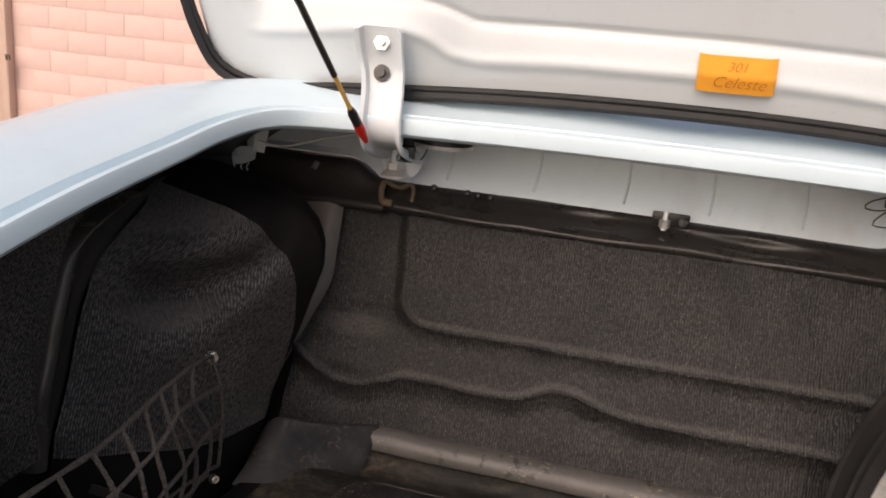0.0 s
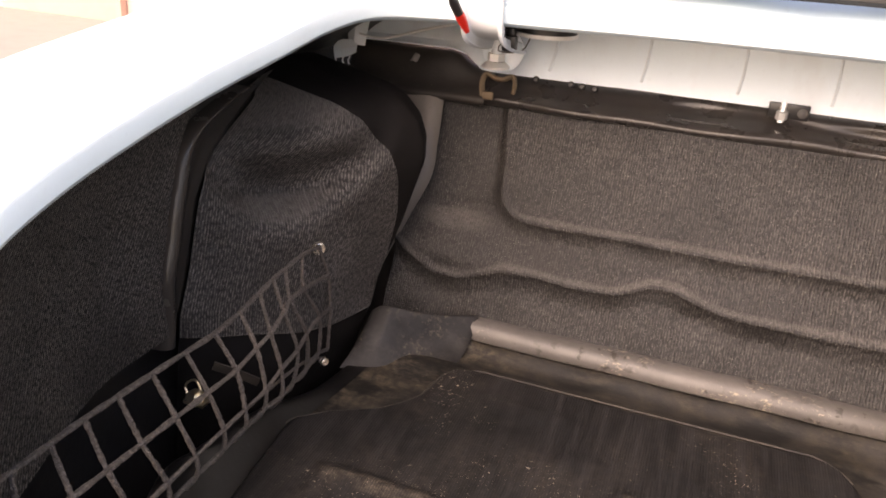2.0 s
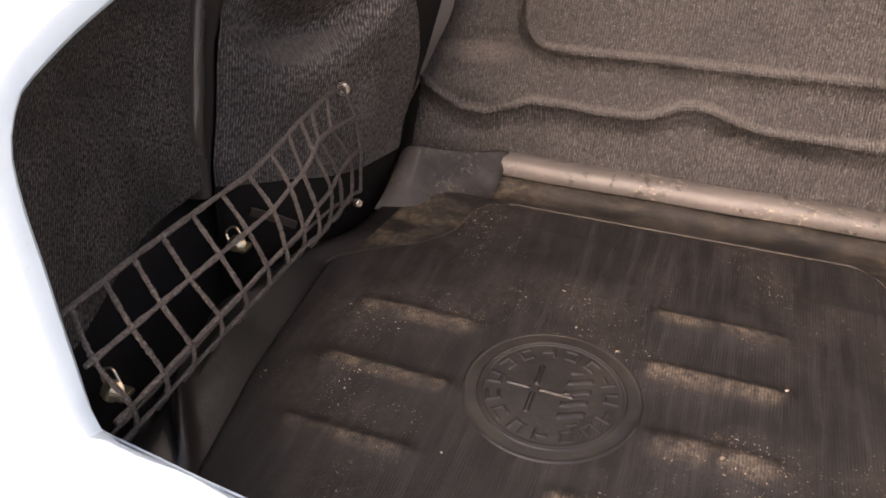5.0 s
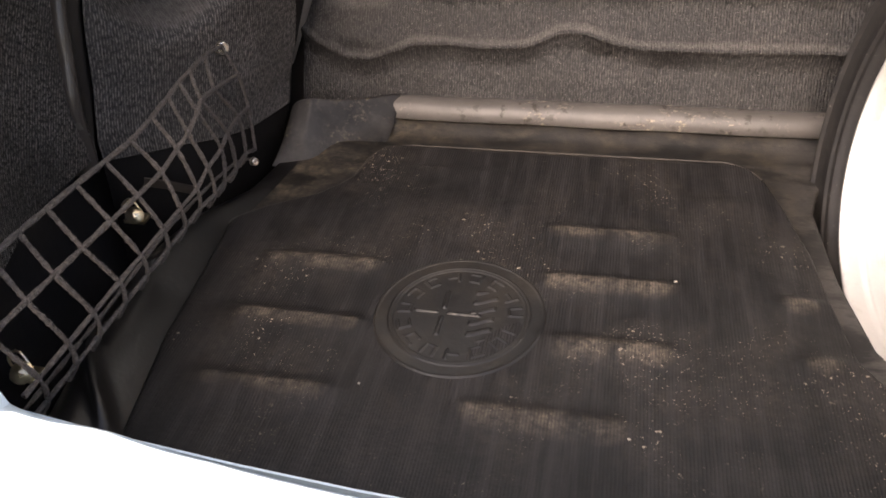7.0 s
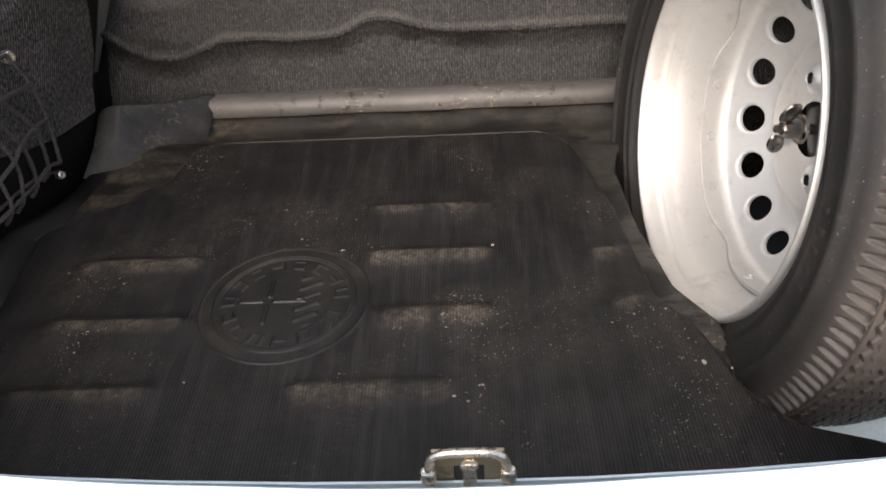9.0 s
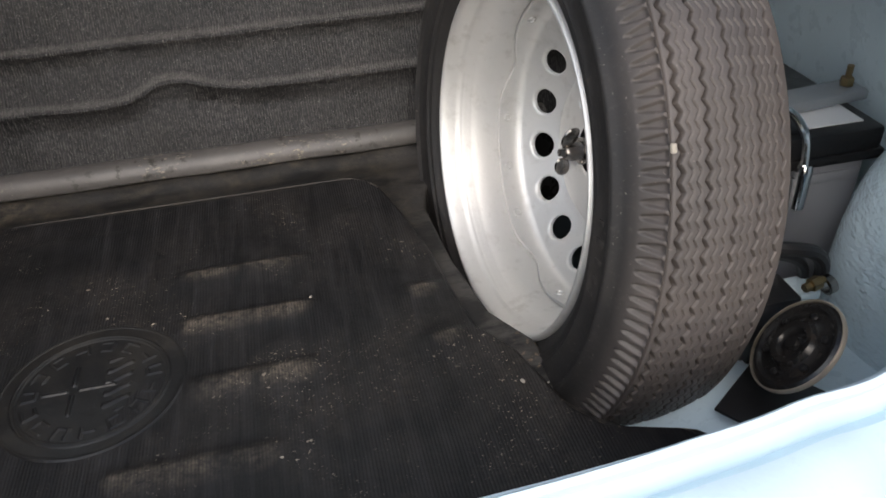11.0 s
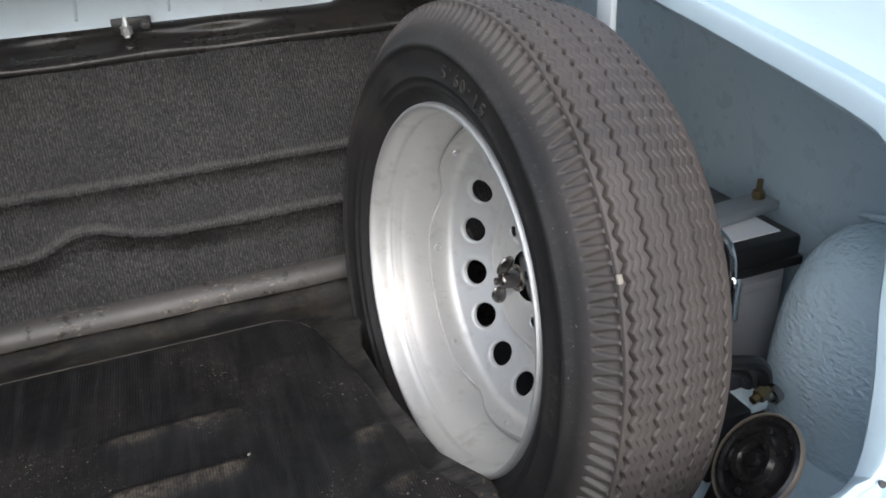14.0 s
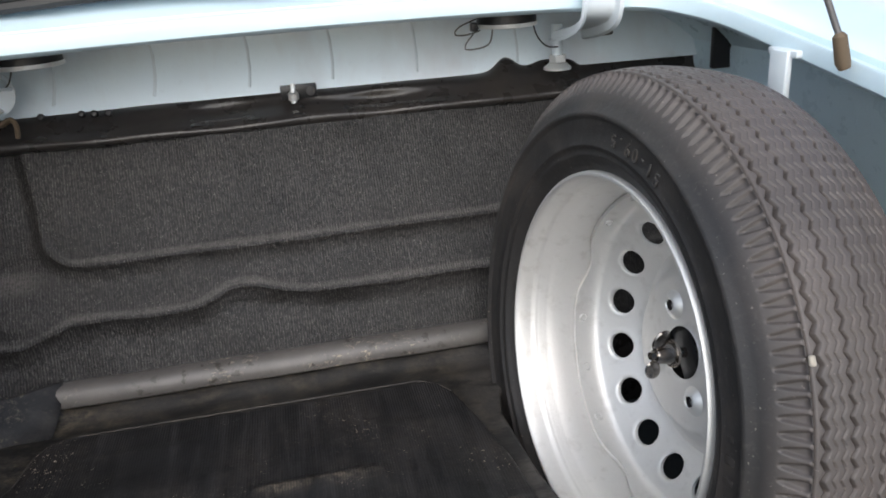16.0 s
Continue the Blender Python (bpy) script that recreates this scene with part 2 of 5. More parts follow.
BEAM = chipped_beam()
NUT = bare_metal("dark_polished_steel", (0.33, 0.30, 0.275), 0.2, 1.0, (0.045, 0.035, 0.028), 0.8)
GOLD = bare_metal("yellow_zinc_clip", (0.85, 0.72, 0.50), 0.28, 1.0, (0.2, 0.15, 0.1), 0.3)
RUST = bare_metal("rusty_bracket", (0.13, 0.095, 0.06), 0.7, 0.3, (0.12, 0.06, 0.03), 0.7)
CHIPPED = bare_metal("chipped_black_rim", (0.52, 0.45, 0.36), 0.35, 0.7, (0.05, 0.042, 0.036), 1.0)
CORD = Mat("grey_brown_net_cord", (0.062, 0.053, 0.047), 0.85)
CORD.tint(CORD.ramp(CORD.noise(350, 3, 0.6), 0.45, 0.62), (0.105, 0.092, 0.082))
CORD.bump(CORD.noise(330, 2), 0.004, 0.9)
CORD = CORD.m
BLACK_VINYL = plain_rubber("smooth_black_vinyl", (0.0072, 0.0067, 0.0066), 0.33, 0.05)
BLACK_VINYL.node_tree.nodes["Principled BSDF"].inputs["Specular IOR Level"].default_value = 0.42
STRAP = plain_rubber("worn_brown_webbing", (0.040, 0.033, 0.028), 0.7, 0.4)
BLACK = plain_rubber("black_plastic", (0.012, 0.012, 0.013), 0.35, 0.1)
CASE = plain_rubber("grey_battery_case", (0.30, 0.30, 0.31), 0.5, 0.05)
PAPER_WHITE = Mat("white_label_paper", (0.7, 0.7, 0.7), 0.6).m
ORANGE = Mat("orange_paper", (0.85, 0.36, 0.03), 0.75)
ORANGE.tint(ORANGE.ramp(ORANGE.noise(60, 4), 0.4, 0.7, 0.0, 0.3), (0.7, 0.27, 0.02))
ORANGE = ORANGE.m
INK = Mat("brown_pencil", (0.48, 0.16, 0.012), 0.8).m
RED = Mat("red_plastic", (0.6, 0.02, 0.01), 0.4).m
YELLOW = Mat("yellow_sleeve", (0.75, 0.42, 0.1), 0.5).m
CABLE_DARK = Mat("olive_brown_wire", (0.05, 0.045, 0.035), 0.5).m
# steel darkened in its colour for the shade on the hold-down plate
SHADED_STEEL = paint("steel_in_shade", (0.23, 0.25, 0.265), 0.42)
SEAMED = paint("grey_seam_sealer", (0.66, 0.72, 0.755), 0.45)
WIRE = Mat("white_cable", (0.75, 0.75, 0.73), 0.5).m


def masonry(name, colour):
    m = Mat(name, colour, 0.85, 0, 0.2)
    rnd = m.nt.nodes.new("ShaderNodeObjectInfo").outputs["Random"]
    m.tint(m.times(rnd, 0.3), tuple(c * 0.92 for c in colour))
    m.tint(m.ramp(m.noise(6, 5), 0.45, 0.75, 0.0, 0.4), tuple(c * 0.82 for c in colour))
    m.bump(m.noise(60, 5), 0.004, 0.6)
    return m.m


BLOCK = masonry("pink_painted_block", (0.72, 0.525, 0.47))
MORTAR = masonry("pink_painted_mortar", (0.70, 0.505, 0.45))
GATE = masonry("pink_painted_steel", (0.60, 0.44, 0.36))
CONCRETE = masonry("grey_concrete", (0.36, 0.34, 0.31))
PALE_STONE = masonry("pale_stone", (0.36, 0.325, 0.27))


# ---- building helpers ----
def finish(bm, smooth=35):
    bmesh.ops.recalc_face_normals(bm, faces=bm.faces[:])
    for e in bm.edges:
        e.smooth = len(e.link_faces) == 2 and e.calc_face_angle(0) < radians(smooth)
    for f in bm.faces:
        f.smooth = True
    return bm


def part(name, bm, material, parent=None, label="", smooth=35):
    """Links a bmesh as one mesh object, under a thing or a part."""
    if smooth:
        finish(bm, smooth)
    me = bpy.data.meshes.new(name)
    bm.to_mesh(me)
    bm.free()
    me.materials.append(material)
    ob = new(name, me)
    ob.parent = parent
    if label:
        ob["label"] = label
    return ob


def raw(name, verts, faces, material, parent=None, label="", uv=None):
    """A large smooth mesh straight from arrays."""
    me = bpy.data.meshes.new(name)
    me.from_pydata([tuple(v) for v in verts], [], faces)
    me.polygons.foreach_set("use_smooth", [True] * len(me.polygons))
    me.materials.append(material)
    me.update()
    if uv is not None:
        idx = np.empty(len(me.loops), dtype=np.int32)
        me.loops.foreach_get("vertex_index", idx)
        me.uv_layers.new(name="metres").data.foreach_set("uv", np.asarray(uv, dtype=np.float32)[idx].ravel())
    ob = new(name, me)
    ob.parent = parent
    if label:
        ob["label"] = label
    return ob


def thing(name, label, category, place=(0, 0, 0), group="", kind=""):
    ob = new(name)
    ob.location = place
    ob.empty_display_size = 0.05
    return tagged(ob, label, category, group, kind)


def here(parent, name, bm, material, label="", smooth=35):
    """A part whose mesh is given in world places."""
    at, up = Vector(), parent
    while up:
        at, up = at + Vector(up.location), up.parent
    bm.transform(Matrix.Translation(-at))
    return part(name, bm, material, parent, label, smooth)


def loft(rows, loop=False):
    """A bmesh of quads between polylines of equal length."""
    bm = bmesh.new()
    vs = [[bm.verts.new(p) for p in row] for row in rows]
    for a, b in zip(vs, vs[1:]):
        n = len(a)
        for i in range(n if loop else n - 1):
            j = (i + 1) % n
            bm.faces.new((a[i], a[j], b[j], b[i]))
    return bm


def thick(bm, t):
    """Gives a sheet thickness t behind its face side."""
    bmesh.ops.recalc_face_normals(bm, faces=bm.faces[:])
    bmesh.ops.solidify(bm, geom=bm.faces[:], thickness=t)
    return bm


def box(size, at=(0, 0, 0), bevel=0.0, m=None):
    bm = bmesh.new()
    bmesh.ops.create_cube(bm, size=1.0)
    bmesh.ops.scale(bm, vec=size, verts=bm.verts)
    if bevel:
        bmesh.ops.bevel(bm, geom=bm.edges[:] + bm.verts[:], offset=bevel, segments=2, profile=0.5, affect="EDGES")
    bm.transform(m if m is not None else Matrix.Translation(at))
    return bm


def turned(profile, segments, m=None):
    """A solid of revolution about z from (radius, height) pairs."""
    rows = []
    for k in range(segments):
        a = 2 * math.pi * k / segments
        rows.append([(r * math.cos(a), r * math.sin(a), z) for r, z in profile])
    rows.append(rows[0])
    bm = loft(rows)
    bmesh.ops.remove_doubles(bm, verts=bm.verts[:], dist=1e-6)
    if m is not None:
        bm.transform(m)
    return bm


def tube(points, radius, sides=8, cap=True, flat=1.0):
    """A round rope or rod along points."""
    pts = [Vector(p) for p in points]
    rows, side = [], None
    for i, p in enumerate(pts):
        t = (pts[min(i + 1, len(pts) - 1)] - pts[max(i - 1, 0)]).normalized()
        if side is None:
            side = t.orthogonal().normalized()
        side = (side - t * side.dot(t)).normalized()
        up = t.cross(side)
        r = radius[i] if isinstance(radius, (list, tuple)) else radius
        rows.append([p + side * r * math.cos(a) + up * r * flat * math.sin(a) for a in (2 * math.pi * k / sides for k in range(sides))])
    bm = loft(rows, loop=True)
    if cap:
        bm.verts.ensure_lookup_table()
        bm.faces.new(bm.verts[:sides][::-1])
        bm.faces.new(bm.verts[-sides:])
    return bm


def join(*bms):
    out = bmesh.new()
    for b in bms:
        me = bpy.data.meshes.new("tmp")
        b.to_mesh(me)
        b.free()
        out.from_mesh(me)
        bpy.data.meshes.remove(me)
    return out


def spline(points, n):
    """n points evenly along a Catmull-Rom curve through points."""
    P = [Vector(p) for p in points]
    dense = []
    for i in range(len(P) - 1):
        a, b, c, d = P[max(i - 1, 0)], P[i], P[i + 1], P[min(i + 2, len(P) - 1)]
        for k in range(24):
            t = k / 24
            dense.append(0.5 * (2 * b + (c - a) * t + (2 * a - 5 * b + 4 * c - d) * t * t + (3 * b - a - 3 * c + d) * t ** 3))
    dense.append(P[-1])
    length = [0.0]
    for a, b in zip(dense, dense[1:]):
        length.append(length[-1] + (b - a).length)
    out, j = [], 0
    for k in range(n):
        s = length[-1] * k / (n - 1)
        while j < len(dense) - 2 and length[j + 1] < s:
            j += 1
        u = (s - length[j]) / max(length[j + 1] - length[j], 1e-9)
        out.append(dense[j].lerp(dense[j + 1], min(max(u, 0), 1)))
    return out


def smooth(a, b, x):
    t = np.clip((x - a) / (b - a), 0, 1)
    return t * t * (3 - 2 * t)


def grid(xs, ys, f):
    """Vertices and quads of the sheet f(u, v) -> (x, y, z) arrays."""
    U, V = np.meshgrid(xs, ys, indexing="ij")
    X, Y, Z = f(U, V)
    n, m = U.shape
    idx = np.arange(n * m).reshape(n, m)
    faces = np.stack([idx[:-1, :-1], idx[1:, :-1], idx[1:, 1:], idx[:-1, 1:]], -1).reshape(-1, 4)
    return np.stack([X, Y, Z], -1).reshape(-1, 3), faces.tolist()


# ---- yard: ground and painted brick wall ----
ground = tagged(part("ground", box((40, 40, 0.2), (0, 4, -0.75)), CONCRETE), "grey concrete yard floor under the car", "ground", kind="structure")
wall = tagged(part("wall_north", box((22, 0.2, 3.55), (0, 6.31, 1.125)), MORTAR), "pink painted concrete block wall behind the car", "wall", kind="structure")


# ---- car body ----
car = thing("car", "pale blue vintage saloon car with its boot lid open", "car", (0, 0.4, -0.65))

# the boot opening, as half loops from the middle of the rear lip to the middle of the front edge: place and outward normal of the skin
REAR_UP, CORNER_UP, BACK_UP, BEND_UP, TOP_UP = (0, -0.45, 0.9), (0, -0.85, 0.5), (0, -0.97, 0.2), (0, -0.7, 0.7), (0, -0.12, 1)
FRONT_UP = (0, -0.10, 1)
RIM_RIGHT = [((0, 0.050, 0.13), REAR_UP), ((0.12, 0.054, 0.13), REAR_UP), ((0.29, 0.067, 0.13), REAR_UP), ((0.38, 0.080, 0.13), REAR_UP),
             ((0.455, 0.090, 0.13), REAR_UP), ((0.480, 0.098, 0.145), CORNER_UP), ((0.489, 0.108, 0.20), BACK_UP), ((0.499, 0.126, 0.255), BACK_UP),
             ((0.502, 0.133, 0.306), BACK_UP), ((0.504, 0.140, 0.346), (0, -0.85, 0.4)), ((0.506, 0.153, 0.370), BEND_UP), ((0.509, 0.180, 0.382), (0, -0.3, 0.95)),
             ((0.513, 0.257, 0.396), TOP_UP), ((0.520, 0.40, 0.418), TOP_UP), ((0.522, 0.56, 0.443), TOP_UP), ((0.518, 0.66, 0.460), TOP_UP),
             ((0.500, 0.73, 0.471), FRONT_UP), ((0.455, 0.78, 0.480), FRONT_UP), ((0.30, 0.80, 0.485), FRONT_UP), ((0, 0.805, 0.487), FRONT_UP)]
RIM_LEFT = [((0, 0.050, 0.13), REAR_UP), ((-0.12, 0.054, 0.13), REAR_UP), ((-0.29, 0.067, 0.13), REAR_UP), ((-0.38, 0.080, 0.13), REAR_UP),
            ((-0.455, 0.086, 0.13), REAR_UP), ((-0.482, 0.090, 0.14), CORNER_UP), ((-0.490, 0.096, 0.20), BACK_UP), ((-0.496, 0.104, 0.27), BACK_UP),
            ((-0.499, 0.108, 0.315), BACK_UP), ((-0.501, 0.115, 0.352), (0, -0.85, 0.4)), ((-0.503, 0.129, 0.376), BEND_UP), ((-0.506, 0.152, 0.393), (0, -0.3, 0.95)),
            ((-0.512, 0.236, 0.416), TOP_UP), ((-0.519, 0.38, 0.441), TOP_UP), ((-0.521, 0.53, 0.461), TOP_UP), ((-0.520, 0.63, 0.475), TOP_UP),
            ((-0.503, 0.71, 0.483), FRONT_UP), ((-0.455, 0.765, 0.482), FRONT_UP), ((-0.30, 0.79, 0.484), FRONT_UP), ((0, 0.805, 0.487), FRONT_UP)]
SKIN = [(0.014, -0.012), (0.004, -0.009), (0.0, -0.004), (0.0, 0.0125), (0.0012, 0.0148), (0.0068, 0.0150), (0.0086, 0.0115), (0.010, -0.0040), (0.0255, -0.0040),
        (0.030, 0.0120), (0.038, 0.0180), (0.052, 0.0215), (0.075, 0.024), (0.11, 0.026), (0.16, 0.025), (0.20, 0.016), (0.235, -0.010), (0.255, -0.06),
        (0.262, -0.14), (0.262, -0.32)]
DECK = [(0.014, -0.012), (0.004, -0.008), (0.0, -0.004), (0.0, 0.0135), (0.001, 0.0155), (0.003, 0.0165), (0.0115, 0.0175), (0.0135, 0.0150), (0.017, 0.0150),
        (0.019, 0.0182), (0.036, 0.0215), (0.052, 0.0260), (0.075, 0.032), (0.10, 0.036), (0.115, 0.036), (0.13, 0.030), (0.14, 0.018), (0.15, 0.014),
        (0.155, 0.010), (0.16, 0.006)]


def skin(half, side, n=110):
    """One half of the outer skin, swept outward along the opening's rim."""
    pts = spline([p for p, _ in half], n)
    keys = [Vector(p) for p, _ in half]
    rows = []
    for i, p in enumerate(pts):
        d = [(p - k).length for k in keys]
        w = [1 / (x + 0.015) ** 2 for x in d]
        up = sum((Vector(u) * w[k] for k, (_, u) in enumerate(half)), Vector()).normalized()
        t = (pts[min(i + 1, n - 1)] - pts[max(i - 1, 0)]).normalized()
        if i in (0, n - 1):
            t = Vector((side if i == 0 else -side, 0, 0))
        up = (up - t * up.dot(t)).normalized()
        out = up.cross(t) * -side
        f = float(smooth(0.62, 0.77, p.y))
        rows.append([p + out * (o + (o2 - o) * f) + up * (u + (u2 - u) * f) for (o, u), (o2, u2) in zip(SKIN, DECK)])
    return thick(loft(rows), 0.0015)


here(car, "quarter_panel", skin(RIM_RIGHT, 1), PAINT, "glossy pale blue painted rear wing with drip channel")
here(car, "quarter_panel", skin(RIM_LEFT, -1), PAINT, "glossy pale blue painted rear wing with drip channel")


def sheet(rows, t=0.002):
    return thick(loft(rows), t)


# boot tub: floor pan, rear panel, inner wings, shelf under the rear window
# floor pan's dark colour stands in for deep shade seen through the wheel holes
here(car, "floor_pan", box((1.66, 1.05, 0.012), (0, 0.56, -0.19)), plain_rubber("dark_floor_shade", (0.040, 0.047, 0.052), 0.6, 0.3), "floor pan coloured dark for the deep shade behind the spare wheel")
here(car, "rear_inner_panel", sheet([[(x, 0.085 + 0.08 * (x / 0.8) ** 2, z) for x in np.linspace(-0.8, 0.8, 17)] for z in (-0.19, -0.1, 0.0, 0.09)]), PAINT_IN)
here(car, "rear_ledge", sheet([[(x, y + 0.02 * math.sin(8 * x), z - 0.03 * float(smooth(0.42, 0.35, x))) for x in np.linspace(0.30, 0.74, 23)] for y, z in ((0.36, -0.12), (0.345, -0.03), (0.33, -0.012), (0.24, -0.008), (0.15, -0.004), (0.115, 0.012), (0.10, 0.06))]), PAINT_IN, "pale blue painted ledge behind the rear panel")
for side in (-1, 1):
    prof = [(0.555, 0.385), (0.60, 0.37), (0.643, 0.340), (0.662, 0.322), (0.670, 0.312), (0.668, 0.304), (0.673, 0.290), (0.69, 0.25), (0.71, 0.12), (0.72, -0.05), (0.725, -0.19)]
    rows = [[(side * (x + 0.015 * math.sin(3 * y)), y, z + (0.085 if z > 0.3 else 0.03) * smooth(0.1, 0.7, y)) for x, z in prof] for y in np.linspace(0.09, 1.1, 24)]
    here(car, "inner_wing", sheet(rows), PAINT_IN if side > 0 else BLACK)
here(car, "cross_panel", sheet([[(x, y, z) for x in np.linspace(-0.8, 0.8, 9)] for y, z in ((0.86, -0.19), (0.87, 0.0), (1.03, 0.34), (1.04, 0.36))]), TRIM)
SHELF = [(1.015, 0.372), (1.02, 0.385), (1.035, 0.41), (1.05, 0.44), (1.05, 0.465), (1.03, 0.482), (0.95, 0.49), (0.83, 0.482)]
here(car, "parcel_shelf_panel", sheet([[(x, y - 0.03 * (x / 0.8) ** 2, max(z, 0.372 + 0.03 * float(smooth(-0.44, -0.49, x)))) for x in np.linspace(-0.8, 0.8, 65)] for y, z in SHELF]), PAINT_SHELF, "pale painted box section under the rear window")
for x in (-0.34, -0.199, -0.06, 0.067, 0.20, 0.365):
    pts = [(x + 0.004 * math.sin(i), y - 0.003 - 0.03 * (x / 0.8) ** 2, z) for i, (y, z) in enumerate(SHELF[1:6])]
    here(car, "seam", tube(spline(pts, 14), 0.0036, 8, True, 0.45), SEAMED, "grey sealed weld seam")

# bulkhead lining with its pressed steps
XB, ZB = np.linspace(-0.53, 0.78, 360), np.linspace(0.005, 0.347, 170)


STEP_X = [-0.54, -0.519, -0.49, -0.453, -0.415, -0.385, -0.343, -0.30, -0.242, -0.19, -0.169, -0.145, -0.125, -0.106, -0.087, -0.065, -0.045, -0.022, 0.02, 0.106, 0.3, 0.8]
STEP_Z = [0.125, 0.110, 0.094, 0.080, 0.079, 0.088, 0.102, 0.101, 0.098, 0.099, 0.102, 0.111, 0.119, 0.1215, 0.120, 0.1135, 0.107, 0.103, 0.1015, 0.101, 0.103, 0.104]


def bulk(X, Z):
    z1 = np.interp(X, STEP_X, STEP_Z)
    z2 = 0.174 + 0.002 * smooth(-0.1, 0.25, X)
    dx, dz, r = X + 0.372 + 0.15 * (Z - 0.2), Z - z2, 0.044
    near = (dx < r) & (dz < r)
    sd = np.where(near, r - np.hypot(np.minimum(dx - r, 0), np.minimum(dz - r, 0)), np.minimum(dx, dz))
    strong = 1 - 0.5 * smooth(0.205, 0.25, Z) * smooth(0.02, -0.005, dx)
    panel = strong * (0.012 * smooth(-0.028, 0.002, sd) + 0.0055 * np.exp(-((sd - 0.003) / 0.0065) ** 2))
    panel = panel - 0.004 * np.exp(-((dx + 0.014) / 0.010) ** 2) * smooth(0.19, 0.23, Z)
    d1 = Z - z1
    shelf = 0.012 * smooth(-0.032, 0.002, d1) * smooth(0.085, 0.0, d1) + 0.0055 * np.exp(-((d1 - 0.003) / 0.0065) ** 2)
    swell = (0.009 * smooth(0.172, 0.142, Z) * smooth(0.085, 0.115, Z) - 0.005 * np.exp(-((Z - 0.177) / 0.012) ** 2)) * smooth(-0.54, -0.47, X) * smooth(-0.345, -0.415, X)
    dent = 0.008 * np.exp(-(((X + 0.055) / 0.025) ** 2 + ((Z - 0.085) / 0.02) ** 2)) + 0.005 * np.exp(-(((X - 0.03) / 0.02) ** 2 + ((Z - 0.075) / 0.018) ** 2))
    spot = 0.004 * np.exp(-(((X + 0.02) / 0.012) ** 2 + ((Z - 0.225) / 0.012) ** 2))
    wavy = 0.0025 * np.sin(23 * X + 9 * Z) * np.sin(31 * Z + 4 * X) + 0.0014 * np.sin(61 * X) * np.sin(47 * Z + 9 * X)
    Y = 0.832 + (Z - 0.02) * 0.49 - panel - shelf - swell + dent + spot + wavy
    return X, Y, Z


V, FC = grid(XB, ZB, bulk)
V = V - np.array(car.location)
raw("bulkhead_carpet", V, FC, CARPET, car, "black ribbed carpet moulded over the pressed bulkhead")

# folded vinyl trim along the top of the bulkhead
rows = []
FOLD = spline([(0, y, z) for y, z in ((0.986, 0.324), (0.968, 0.329), (0.962, 0.335), (0.965, 0.342), (0.977, 0.3475), (0.988, 0.353), (0.994, 0.360), (0.998, 0.367), (1.008, 0.372), (1.022, 0.374), (1.045, 0.375))], 34)
for k, p in enumerate(FOLD):
    mid = math.sin(math.pi * min(max((k - 3) / 24, 0), 1))
    row = []
    for x in np.linspace(-0.43, 0.75, 190):
        dy = 0.011 * math.sin(8.5 * x + 0.10 * k) + 0.005 * math.sin(23 * x - 0.15 * k) + 0.002 * math.sin(51 * x + 0.1 * k)
        dz = 0.0022 * math.sin(12 * x + 0.12 * k) + 0.001 * math.sin(31 * x + 0.1 * k)
        row.append((x, p.y + dy * mid - 0.02 * (x / 0.8) ** 2 * smooth(20, 27, k), p.z + dz * mid + (0.020 * math.exp(-((x - 0.345) / 0.022) ** 2) + 0.012 * float(smooth(0.36, 0.41, x))) * smooth(19, 26, k)))
    rows.append(row)
here(car, "top_trim", loft(rows), TRIM, "dull black vinyl trim folded over the bulkhead's top", 170)
# trim carried on into the corner, its dark colour standing for the shelf's shade
rows = [[(x, p.y - 0.012 * smooth(0, 20, 33 - k) - 0.02 * (x / 0.8) ** 2 * smooth(20, 27, k), p.z + 0.026 * float(smooth(-0.44, -0.50, x)) * smooth(12, 23, k)) for x in np.linspace(-0.78, -0.425, 30)] for k, p in enumerate(FOLD)]
here(car, "corner_shade_trim", loft(rows), plain_rubber("brown_black_vinyl", (0.022, 0.019, 0.017), 0.5, 0.2), "brown-black vinyl in the corner above the wheel arch, dark for the shade under the shelf", 170)
# pale vinyl strip beside the bulkhead carpet
rows = []
for x, y, z in spline([(-0.510, 0.972, 0.347), (-0.508, 0.960, 0.337), (-0.505, 0.948, 0.322), (-0.499, 0.915, 0.27), (-0.497, 0.890, 0.22), (-0.520, 0.868, 0.16), (-0.565, 0.855, 0.06)], 36):
    rows.append([(x - 0.17, y + 0.012, z), (x - 0.10, y + 0.010, z), (x - 0.055, y + 0.006, z), (x - 0.024, y - 0.003, z), (x - 0.008, y - 0.005, z), (x + 0.004, y - 0.002, z), (x + 0.010, y + 0.012, z)])
here(car, "side_trim", sheet(rows), plain_rubber("brown_grey_vinyl", (0.135, 0.120, 0.106), 0.45, 0.25), "brown-grey vinyl panel beside the carpet", 80)

# steel cross member
pr = [(0.85, 0.024), (0.832, 0.0275), (0.822, 0.0285), (0.813, 0.0265), (0.807, 0.022), (0.8035, 0.015), (0.8015, 0.008), (0.8025, 0.003), (0.807, -0.001), (0.83, -0.004)]
here(car, "cross_member", sheet([[(x, y + 0.001 * math.sin(30 * x), z) for y, z in pr] for x in np.linspace(-0.378, 0.45, 60)], 0.003), BEAM, "worn grey steel cross member with chipped paint")


